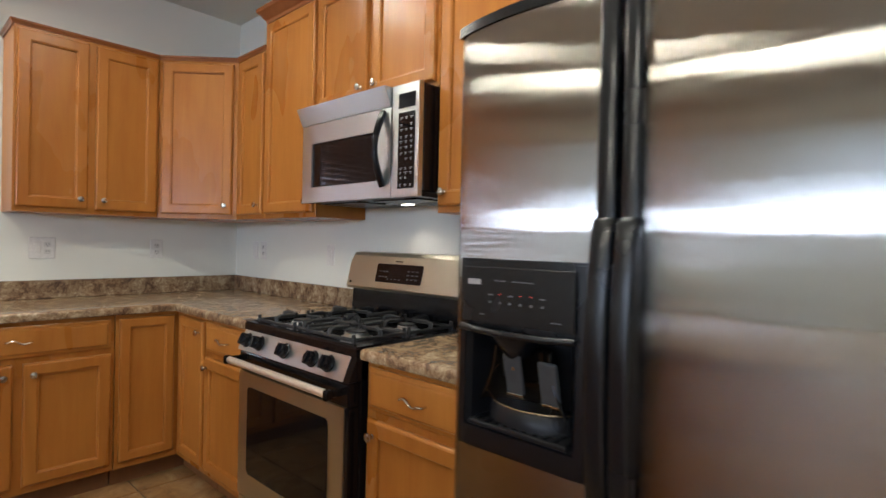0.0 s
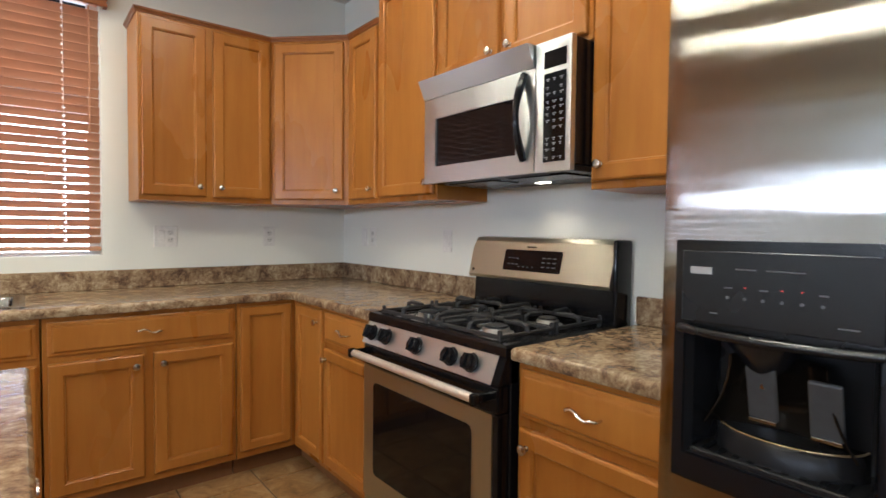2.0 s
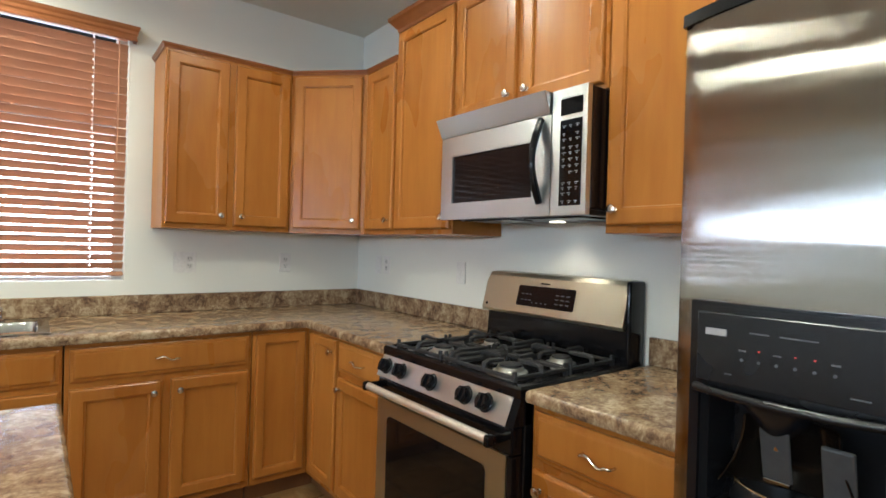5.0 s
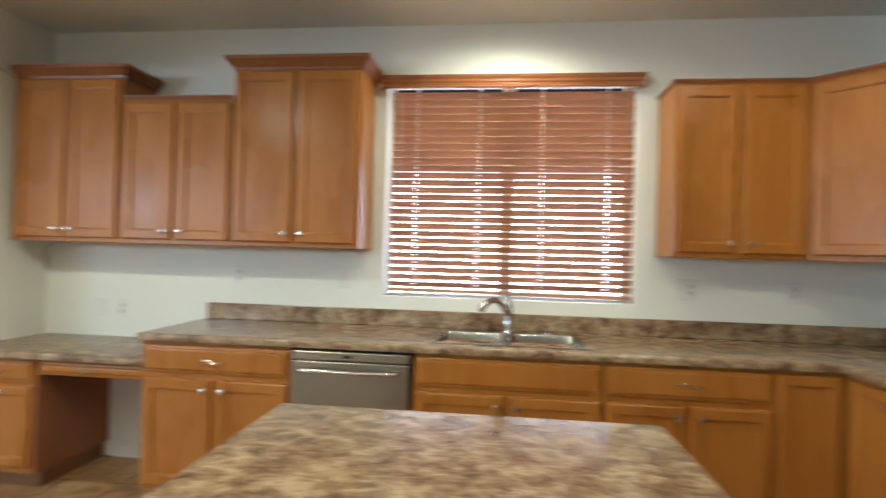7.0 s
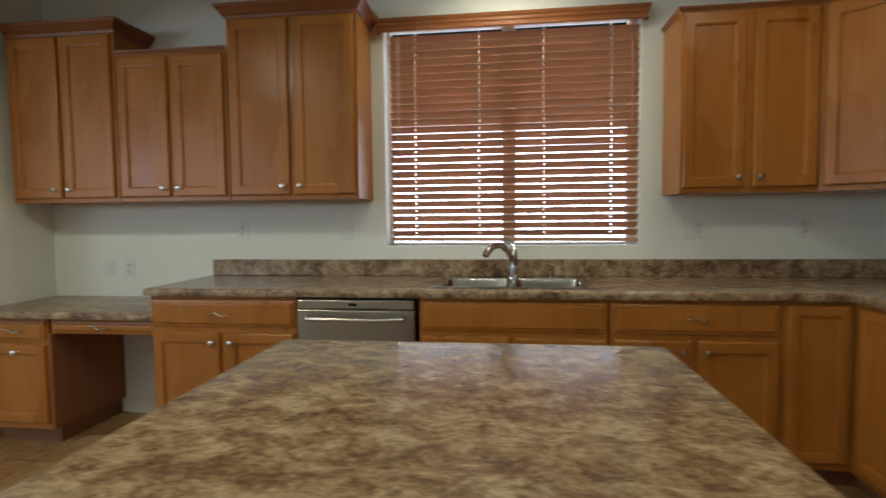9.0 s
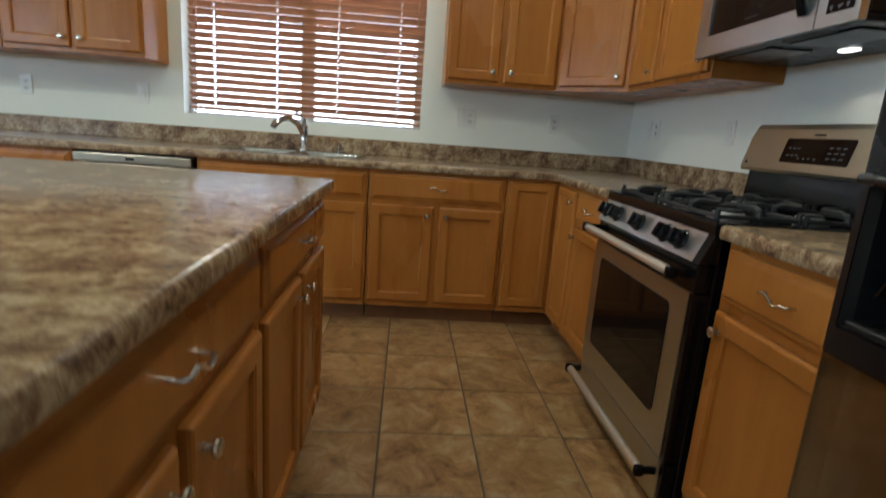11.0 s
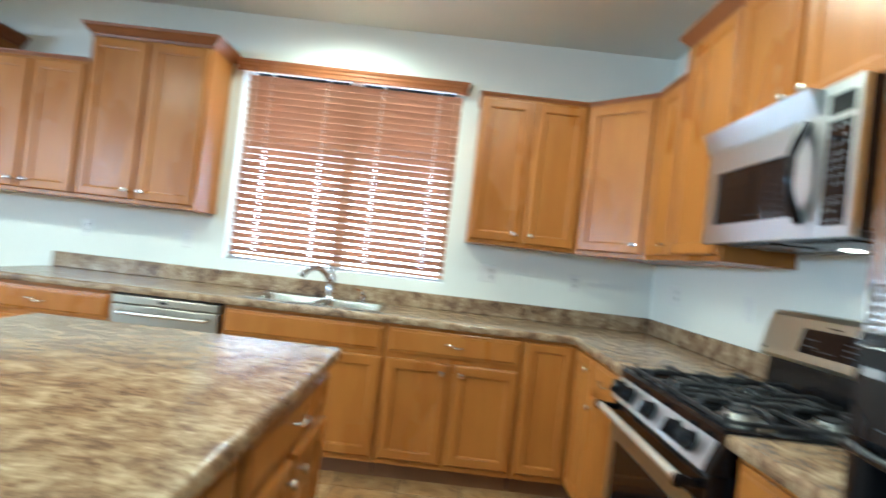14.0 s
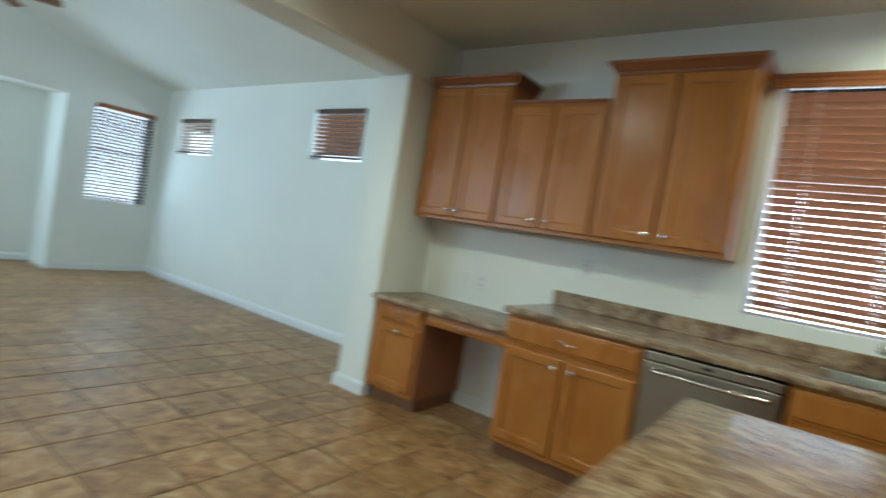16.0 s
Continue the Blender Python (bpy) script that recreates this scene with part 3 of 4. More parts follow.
# window wall, base units
w = 0.80
base_cabinet(north(-4.0), w, [("drawer", 0.012, w - 0.012, RZ0, RZ1, "pull", w / 2, 0.782)] + pair(w, DZ0, DZ1, True),
             "honey maple base cabinet with drawer and doors beside the dishwasher")
w = 0.903
base_cabinet(north(-2.575), w, [("drawer", 0.012, w - 0.012, RZ0, RZ1, "", 0, 0)] + pair(w, DZ0, DZ1, True),
             "honey maple sink cabinet with a false drawer front")
w = 0.757
base_cabinet(north(-1.668), w, [("drawer", 0.018, w - 0.018, RZ0, RZ1, "pull", w / 2, 0.785)] + pair(w, DZ0, DZ1, True, 0.018, 0.036),
             "honey maple base cabinet with a wide drawer and two doors")
# corner unit
root = thing("corner_base_cabinet", pose(0, 0, 0), "honey maple corner base cabinet with two angled full-height doors", "cabinet", "base cabinets")
bm = cells(bmesh.new(), [-0.908, -0.61, -0.004], [-0.968, -0.61, -0.004], 0.10, lambda x, y: not (x < -0.61 and y < -0.61))
part("body", thicken(bm, (0, 0, 0.772)), MAPLE, root)
bm = cells(bmesh.new(), [-0.906, -0.545, -0.01], [-0.966, -0.545, -0.01], 0.001, lambda x, y: not (x < -0.545 and y < -0.545))
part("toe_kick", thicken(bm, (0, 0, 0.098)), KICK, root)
part("door", door_mesh(0.258, RZ1 - DZ0, 0.05), MAPLE, root, m=pose(-0.892, -0.6105, DZ0))
d = part("door", door_mesh(0.290, RZ1 - DZ0, 0.05), MAPLE, root, m=pose(-0.6105, -0.664, DZ0, 0, 0, -90))
hardware("knob", d, 0.255, 0.66, -0.0195)
# range wall, base units
w = 0.450
base_cabinet(east(-0.970), w, [("drawer", 0.012, w - 0.012, RZ0, RZ1, "pull", w / 2, 0.785), ("door", 0.012, w - 0.012, DZ0, DZ1, "knob", 0.04, 0.635)],
             "narrow honey maple base cabinet with drawer and door beside the range")
w = 0.485
base_cabinet(east(-2.205), w, [("drawer", 0.018, w - 0.018, RZ0, RZ1, "pull", w / 2, 0.785), ("door", 0.018, w - 0.018, DZ0, DZ1, "knob", 0.05, 0.635)],
             "honey maple base cabinet between range and refrigerator")
# island
ISL = (-2.795, -1.712, -3.285, -1.675)
for y0 in (-3.262, -2.479):
    w = 0.780
    base_cabinet(pose(-2.25, y0, 0, 0, 0, 90), w, [("drawer", 0.018, w - 0.018, RZ0, RZ1, "pull", w / 2, 0.785)] + pair(w, DZ0, DZ1, True, 0.018, 0.036),
                 "honey maple island cabinet with a drawer and two doors", depth=0.496)
root = thing("island_back_panel", pose(-2.25, -3.262, 0), "plain honey maple panel closing the back of the island", "panel")
part("panel", cube(-0.500, 0.0, 0.0, -0.002, 1.563, 0.872, 0.002), MAPLE, root)

# window wall, upper units
w = 0.655
wall_cabinet(north(-1.277), w, 1.375, 2.283, pair(w, 1.40, 2.262, False, 0.012, 0.034), "honey maple double-door wall cabinet beside the window", right=False)
root = thing("corner_wall_cabinet", pose(0, 0, 0), "honey maple diagonal corner wall cabinet", "cabinet", "wall cabinets")
bm = bmesh.new()
foot = [(-0.62, -0.004), (-0.62, -0.305), (-0.305, -0.62), (-0.004, -0.62), (-0.004, -0.004)]
vs = [bm.verts.new((x, y, 1.375)) for x, y in foot]
bm.faces.new(vs)
part("body", thicken(bm, (0, 0, 0.908)), MAPLE, root)
dw = math.hypot(0.315, 0.315)
d = part("door", door_mesh(dw - 0.05, 0.862), MAPLE, root, m=pose(-0.62, -0.305, 1.40, 0, 0, -45) @ pose(0.025, -0.0005, 0))
hardware("knob", d, dw - 0.05 - 0.035, 0.05, -0.0195)
z = 2.283
prof = [(0, z - 0.005), (0.005, z - 0.005), (0.008, z + 0.004), (0.015, z + 0.010), (0.016, z + 0.018), (0, z + 0.018)]
part("crown_moulding", sweep(bmesh.new(), [(-0.62, -0.305), (-0.305, -0.62)], prof), MAPLE_DARK, root)
# range wall, upper units
w = 0.320
wall_cabinet(east(-0.622), w, 1.375, 2.283, [("door", 0.03, w - 0.012, 1.40, 2.262, "knob", w - 0.047, 1.45)], "narrow honey maple wall cabinet in the corner", left=False, right=False)
w = 0.478
wall_cabinet(east(-0.944), w, 1.375, 2.425, [("door", 0.014, w - 0.012, 1.40, 2.402, "knob", w - 0.047, 1.45)], "tall honey maple wall cabinet with crown moulding beside the microwave", True, True, False)
w = 0.790
wall_cabinet(east(-1.424), w, 1.85, 2.425, pair(w, 1.868, 2.402, False, 0.014, 0.03), "honey maple double-door cabinet above the microwave", True, False, False)
w = 0.46
wall_cabinet(east(-2.216), w, 1.375, 2.425, [("door", 0.014, w - 0.012, 1.40, 2.402, "knob", 0.047, 1.45)], "tall honey maple wall cabinet beside the refrigerator", True, False, False)
w = 0.95
wall_cabinet(east(-2.678), w, 1.85, 2.425, pair(w, 1.868, 2.402, False), "honey maple cabinet above the refrigerator", True, False, True)
# desk side, upper units
w = 0.70
wall_cabinet(north(-5.09), w, 1.375, 2.355, pair(w, 1.40, 2.335, False, 0.02, 0.024), "tall honey maple wall cabinet with heavy crown moulding", True, False, True)
w = 0.68
wall_cabinet(north(-4.387), w, 1.375, 2.218, pair(w, 1.40, 2.196, False, 0.016, 0.03), "lower honey maple wall cabinet between two taller ones", False, False, False)
w = 0.75
wall_cabinet(north(-3.703), w, 1.375, 2.390, pair(w, 1.40, 2.368, False, 0.016, 0.03), "tall honey maple wall cabinet beside the window", True, True, True)

# desk
w = 0.44
root = thing("desk_cabinet", north(-5.115), "honey maple desk pedestal with drawer and door below the counter", "cabinet")
part("body", cube(0.001, -0.545, 0.10, w, -0.004, 0.732, 0.0015), MAPLE, root)
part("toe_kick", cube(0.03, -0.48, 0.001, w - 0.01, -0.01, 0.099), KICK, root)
part("side_panel", cube(w + 0.001, -0.55, 0.10, w + 0.018, -0.004, 0.64, 0.001), INNER, root)
fronts(root, [("drawer", 0.06, w - 0.012, 0.60, 0.715, "pull", 0.25, 0.662), ("door", 0.06, w - 0.012, 0.135, 0.58, "knob", 0.25, 0.54)], -0.545)
root = thing("pencil_drawer_unit", north(-4.654), "shallow honey maple pencil drawer under the low counter", "desk")
part("apron", cube(0.0, -0.545, 0.645, 0.652, -0.05, 0.732, 0.001), MAPLE, root)
fronts(root, [("drawer", 0.012, 0.635, 0.652, 0.718, "pull", 0.31, 0.686)], -0.545)


# ---- counters ----
def counter(name, xs, ys, keep, top, thick, edges, label):
    bm = cells(bmesh.new(), xs, ys, top, keep)
    thicken(bm, (0, 0, -thick))
    bmesh.ops.recalc_face_normals(bm, faces=bm.faces)
    sel = [e for e in bm.edges if all(v.co.z > top - 0.001 for v in e.verts) and edges((e.verts[0].co + e.verts[1].co) / 2)]
    bmesh.ops.bevel(bm, geom=sel, offset=0.014, segments=4, profile=0.5, affect="EDGES")
    low = [e for e in bm.edges if all(v.co.z < top - thick + 0.001 for v in e.verts) and edges((e.verts[0].co + e.verts[1].co) / 2)]
    bmesh.ops.bevel(bm, geom=low, offset=0.008, segments=2, profile=0.5, affect="EDGES")
    return tagged(new(name, mesh_of(name, bm, LAMINATE, True)), label, "countertop")


SINK = (-2.515, -1.715, -0.565, -0.075)


def keep_main(x, y):
    if SINK[0] + 0.02 < x < SINK[1] - 0.02 and SINK[2] + 0.02 < y < SINK[3] - 0.02:
        return False
    return y > -0.645 or x > -0.645


counter("countertop", [-4.018, SINK[0] + 0.015, SINK[1] - 0.015, -0.645, -0.002], [-1.423, -0.645, SINK[2] + 0.015, SINK[3] - 0.015, -0.002], keep_main, 0.914, 0.040,
        lambda c: abs(c.y + 0.645) < 0.002 and c.x < -0.64 or abs(c.x + 0.645) < 0.002 and c.y < -0.64 or c.x < -4.015,
        "brown mottled laminate countertop running round the corner")
counter("countertop", [-0.645, -0.002], [-2.690, -2.205], lambda x, y: True, 0.914, 0.040, lambda c: c.x < -0.64 or c.y > -2.21, "short brown mottled laminate countertop beside the range")
counter("island_countertop", [ISL[0], ISL[1]], [ISL[2], ISL[3]], lambda x, y: True, 0.914, 0.040, lambda c: True, "brown and tan mottled laminate island countertop")
counter("desk_countertop", [-5.128, -4.004], [-0.60, -0.002], lambda x, y: True, 0.772, 0.038, lambda c: c.y < -0.59, "low brown laminate desk counter")


def splash(x0, y0, x1, y1):
    ob = new("backsplash", mesh_of("backsplash", cube(x0, y0, 0.9145, x1, y1, 1.014, 0.004, 2), LAMINATE))
    tagged(ob, "low brown laminate backsplash strip along the wall", "backsplash")


splash(-4.0, -0.021, -0.022, -0.002)
splash(-0.021, -1.423, -0.002, -0.002)
splash(-0.021, -2.690, -0.002, -2.212)

# ---- sink and faucet ----
root = thing("kitchen_sink", pose((SINK[0] + SINK[1]) / 2, (SINK[2] + SINK[3]) / 2, 0.915), "double-bowl stainless steel drop-in sink", "sink")
hx, hy = (SINK[1] - SINK[0]) / 2, (SINK[3] - SINK[2]) / 2
bowls = ((-hx + 0.04, -0.018), (0.018, hx - 0.04))
xs = [-hx, bowls[0][0], bowls[0][1], bowls[1][0], bowls[1][1], hx]
ys = [-hy, -hy + 0.04, hy - 0.085, hy]
bm = cells(bmesh.new(), xs, ys, 0.004, lambda x, y: not (ys[1] < y < ys[2] and any(a < x < c for a, c in bowls)))
thicken(bm, (0, 0, -0.003))
part("rim", bm, SINK_STEEL, root)
for a, c in bowls:
    bm = bmesh.new()
    rings = []
    for inset, zz in ((0, 0.003), (0.006, -0.012), (0.012, -0.14), (0.03, -0.165), (0.06, -0.172)):
        rings.append([bm.verts.new((x, y, zz)) for x, y in ((a + inset, ys[1] + inset), (c - inset, ys[1] + inset), (c - inset, ys[2] - inset), (a + inset, ys[2] - inset))])
    for r0, r1 in zip(rings, rings[1:]):
        for i in range(4):
            bm.faces.new((r0[i], r0[(i + 1) % 4], r1[(i + 1) % 4], r1[i]))
    bm.faces.new(rings[-1])
    verticals = [e for e in bm.edges if abs(e.verts[0].co.z - e.verts[1].co.z) > 0.005]
    bmesh.ops.bevel(bm, geom=verticals, offset=0.03, segments=3, profile=0.5, affect="EDGES")
    bowl = part("bowl", bm, SINK_STEEL, root, smooth=True)
    part("drain", lathe(bmesh.new(), [(0.045, -0.1715), (0.045, -0.169), (0.03, -0.170), (0.02, -0.172)], 18, Matrix.Translation(((a + c) / 2, -0.02, 0))), CHROME, root, smooth=True)

root = thing("kitchen_faucet", pose(-2.11, -0.115, 0.9195), "chrome single-lever pull-out kitchen faucet behind the sink", "faucet")
part("base", lathe(bmesh.new(), [(0.032, 0), (0.032, 0.006), (0.026, 0.012), (0.021, 0.02), (0.022, 0.10), (0.024, 0.125), (0.022, 0.150), (0.012, 0.165)], 20), CHROME, root, smooth=True)
pts = [(0, 0, 0.09), (-0.035, -0.025, 0.155), (-0.075, -0.06, 0.188), (-0.115, -0.10, 0.180), (-0.145, -0.135, 0.152), (-0.155, -0.147, 0.132)]
part("spout", tube(bmesh.new(), pts, [0.018, 0.017, 0.0165, 0.017, 0.019, 0.018], 14), CHROME, root, smooth=True)
pts = [(0, 0, 0.155), (-0.006, 0.008, 0.185), (-0.035, 0.01, 0.215), (-0.062, 0.01, 0.232)]
part("lever", tube(bmesh.new(), pts, [0.016, 0.012, 0.008, 0.006], 10), CHROME, root, smooth=True)
root = thing("soap_dispenser", pose(-1.895, -0.115, 0.9195), "small chrome soap dispenser beside the faucet", "dispenser")
part("base", lathe(bmesh.new(), [(0.02, 0), (0.02, 0.006), (0.012, 0.012), (0.011, 0.045), (0.014, 0.05), (0.008, 0.065)], 16), CHROME, root, smooth=True)
part("nozzle", tube(bmesh.new(), [(0, 0, 0.06), (-0.02, -0.012, 0.072), (-0.045, -0.026, 0.078)], [0.007, 0.006, 0.005], 8), CHROME, root, smooth=True)

# ---- dishwasher ----
root = thing("dishwasher", north(-3.195), "stainless steel dishwasher under the counter", "dishwasher")
part("body", cube(0.004, -0.575, 0.03, 0.604, -0.02, 0.868), GREY_DARK, root)
part("door_panel", cube(0.006, -0.635, 0.115, 0.602, -0.577, 0.812, 0.006, 2), STEEL, root)
part("control_strip", cube(0.006, -0.635, 0.815, 0.602, -0.577, 0.862, 0.006, 2), STEEL, root)
part("latch", cube(0.27, -0.6385, 0.832, 0.315, -0.634, 0.846, 0.001), GREY_DARK, root)
pts = [(0.06, -0.634, 0.778), (0.065, -0.665, 0.776)] + [(0.07 + 0.47 * i / 8, -0.672 - 0.012 * math.sin(math.pi * i / 8), 0.772) for i in range(9)] + [(0.545, -0.665, 0.776), (0.55, -0.634, 0.778)]
part("handle", tube(bmesh.new(), pts, [0.011] * len(pts), 10), NICKEL, root, smooth=True)
part("kick_plate", cube(0.006, -0.56, 0.005, 0.602, -0.546, 0.108), GREY_DARK, root)

# ---- range ----
R = thing("gas_range", east(-1.427), "stainless and black freestanding gas range with cast-iron grates", "range")
RW = 0.762
part("body", cube(0.002, -0.625, 0.03, RW - 0.002, -0.012, 0.893, 0.004), BLACK, R)
for fx in (0.05, RW - 0.05):
    part("foot", lathe(bmesh.new(), [(0.018, 0.001), (0.018, 0.012), (0.012, 0.03)], 12, Matrix.Translation((fx, -0.57, 0))), GREY_DARK, R)
# cooktop: a shallow tray with a raised rim
bm = bmesh.new()
rings = []
for o, zz in ((0.0, 0.880), (0.0, 0.906), (0.005, 0.914), (0.022, 0.916), (0.032, 0.906), (0.05, 0.903)):
    rings.append([bm.verts.new(c) for c in ((o, -0.648 + o, zz), (RW - o, -0.648 + o, zz), (RW - o, -0.085 - o, zz), (o, -0.085 - o, zz))])
for r0, r1 in zip(rings, rings[1:]):
    for i in range(4):
        bm.faces.new((r0[i], r0[(i + 1) % 4], r1[(i + 1) % 4], r1[i]))
bm.faces.new(rings[-1])
bm.faces.new(rings[0][::-1])
part("cooktop", bm, BLACK, R)
# sloped control panel
bm = bmesh.new()
sec = [(-0.60, 0.879), (-0.646, 0.879), (-0.680, 0.800), (-0.60, 0.800)]
a = [bm.verts.new((0.004, y, z)) for y, z in sec]
c = [bm.verts.new((RW - 0.030, y, z)) for y, z in sec]
for i in range(4):
    bm.faces.new((a[i], a[(i + 1) % 4], c[(i + 1) % 4], c[i]))
bm.faces.new(a)
bm.faces.new(c[::-1])
panel = part("control_panel", bm, STEEL_BRIGHT, R)
bm = bmesh.new()
a = [bm.verts.new((RW - 0.029, y, z)) for y, z in sec]
c = [bm.verts.new((RW - 0.002, y + 0.004, z)) for y, z in sec]
for i in range(4):
    bm.faces.new((a[i], a[(i + 1) % 4], c[(i + 1) % 4], c[i]))
bm.faces.new(a)
bm.faces.new(c[::-1])
part("panel_end_cap", bm, BLACK, R)
tilt = math.degrees(math.atan2(0.034, 0.079))


def burner_knob():
    m = Matrix.Rotation(radians(90), 4, "X")
    bm = lathe(bmesh.new(), [(0.030, 0), (0.030, 0.004), (0.0265, 0.007), (0.0245, 0.027), (0.021, 0.031)], 22, m)
    box(bm, -0.006, -0.040, -0.023, 0.006, -0.029, 0.023, 0.002)
    return bm


BK = mesh_of("burner_knob", burner_knob(), BLACK, True)
for kx in (0.058, 0.160, 0.348, 0.535, 0.632):
    k = new("burner_knob", BK)
    k.parent = panel
    k.matrix_basis = pose(kx, -0.6635, 0.841, -tilt, random.uniform(-8, 8), 0)
    part("mark", cube(kx - 0.008, -0.0015, 0.0, kx + 0.008, 0.0, 0.003), MARK, panel, m=pose(0, -0.652, 0.868, -tilt, 0, 0))
# oven door
part("door_top_band", cube(0.006, -0.672, 0.715, RW - 0.006, -0.627, 0.795, 0.006, 2), BLACK, R)
bm = cells(bmesh.new(), [0.006, 0.085, 0.640, RW - 0.030], [0.195, 0.300, 0.650, 0.712], 0, lambda x, z: not (0.085 < x < 0.640 and 0.300 < z < 0.650))
for v in bm.verts:
    v.co = Vector((v.co.x, -0.672, v.co.y))
thicken(bm, (0, 0.02, 0))
part("oven_door", bm, STEEL_WARM, R)
part("door_core", cube(0.008, -0.651, 0.195, RW - 0.008, -0.627, 0.712), BLACK, R)
part("door_edge", cube(RW - 0.029, -0.671, 0.195, RW - 0.006, -0.652, 0.712, 0.002), BLACK, R)


def rounded_plate(x0, z0, x1, z1, y, t, r, segs=4):
    """A plate with round corners, facing -y."""
    bm = bmesh.new()
    loop = []
    for cx, cz, a0 in ((x1 - r, z0 + r, -90), (x1 - r, z1 - r, 0), (x0 + r, z1 - r, 90), (x0 + r, z0 + r, 180)):
        for i in range(segs + 1):
            a = radians(a0 + 90 * i / segs)
            loop.append((cx + r * math.cos(a), cz + r * math.sin(a)))
    bm.faces.new([bm.verts.new((x, y, z)) for x, z in loop])
    return thicken(bm, (0, t, 0))


part("oven_window", rounded_plate(0.080, 0.295, 0.645, 0.655, -0.6745, 0.008, 0.022), GLASS_BLACK, R)


def bar_handle(z, y, name):
    h = part(name, tube(bmesh.new(), [(0.010, y, z), (RW - 0.052, y, z)], [0.0145] * 2, 14), BAR, R, smooth=True)
    for hx in (-0.004, RW - 0.058):
        part("end_cap", cube(hx, y - 0.019, z - 0.018, hx + 0.022, y + 0.012, z + 0.018, 0.008, 3), BLACK, h, smooth=True)
        part("bracket", cube(hx + 0.004, y + 0.010, z - 0.012, hx + 0.018, -0.660, z + 0.012, 0.003), BLACK, h)


bar_handle(0.762, -0.722, "door_handle")
part("drawer_panel", cube(0.006, -0.668, 0.040, RW - 0.030, -0.627, 0.186, 0.004, 2), STEEL_WARM, R)
part("drawer_edge", cube(RW - 0.029, -0.667, 0.040, RW - 0.006, -0.627, 0.186, 0.003), BLACK, R)
bar_handle(0.142, -0.716, "drawer_handle")
# backguard
bm = bmesh.new()
sec = [(-0.014, 0.893), (-0.095, 0.893), (-0.085, 1.042), (-0.014, 1.042)]
a = [bm.verts.new((0.012, y, z)) for y, z in sec]
c = [bm.verts.new((RW - 0.004, y, z)) for y, z in sec]
for i in range(4):
    bm.faces.new((a[i], a[(i + 1) % 4], c[(i + 1) % 4], c[i]))
bm.faces.new(a)
bm.faces.new(c[::-1])
part("vent_riser", bm, BLACK, R)
bm = bmesh.new()
sec = [(-0.014, 1.035), (-0.118, 1.035), (-0.124, 1.048), (-0.088, 1.195), (-0.076, 1.212), (-0.014, 1.215)]
a = [bm.verts.new((0.006, y, z)) for y, z in sec]
c = [bm.verts.new((RW - 0.018, y, z)) for y, z in sec]
for i in range(6):
    bm.faces.new((a[i], a[(i + 1) % 6], c[(i + 1) % 6], c[i]))
bm.faces.new(a)
bm.faces.new(c[::-1])
bmesh.ops.bevel(bm, geom=[e for e in bm.edges if abs(e.verts[0].co.x - e.verts[1].co.x) < 0.001 and e.verts[0].co.z > 1.19 and e.verts[1].co.z > 1.19], offset=0.01, segments=3, affect="EDGES")
guard = part("backguard", bm, STEEL_WARM, R)
part("backguard_end", cube(RW - 0.017, -0.112, 0.90, RW + 0.004, -0.014, 1.213, 0.010, 3), BLACK, R, smooth=True)
gt = math.degrees(math.atan2(0.036, 0.147))
G = pose(0, -0.1265, 1.048, -gt, 0, 0)
disp = part("display", rounded_plate(0.215, 0.030, 0.520, 0.118, 0, 0.004, 0.008), GLASS_BLACK, guard, m=G)
for bx in (0.240, 0.262, 0.284):
    for bz in (0.055, 0.080):
        part("button_mark", cube(bx, -0.0012, bz, bx + 0.012, 0.0, bz + 0.004), MARK, disp)
for bx in (0.425, 0.452, 0.479):
    for bz in (0.050, 0.068, 0.086):
        part("button_mark", cube(bx, -0.0012, bz, bx + 0.016, 0.0, bz + 0.004), MARK, disp)
for bx in (0.300, 0.325, 0.350, 0.375):
    part("button_mark", cube(bx, -0.0012, 0.045, bx + 0.008, 0.0, 0.049), MARK, disp)
part("badge", cube(0.335, -0.002, 0.128, 0.385, 0.0005, 0.133), GREY, guard, m=G)
part("badge", lathe(bmesh.new(), [(0.006, 0), (0.006, 0.002)], 12, Matrix.Translation((0.035, 0, 0.02)) @ Matrix.Rotation(radians(90), 4, "X")), GREY, guard, m=G)


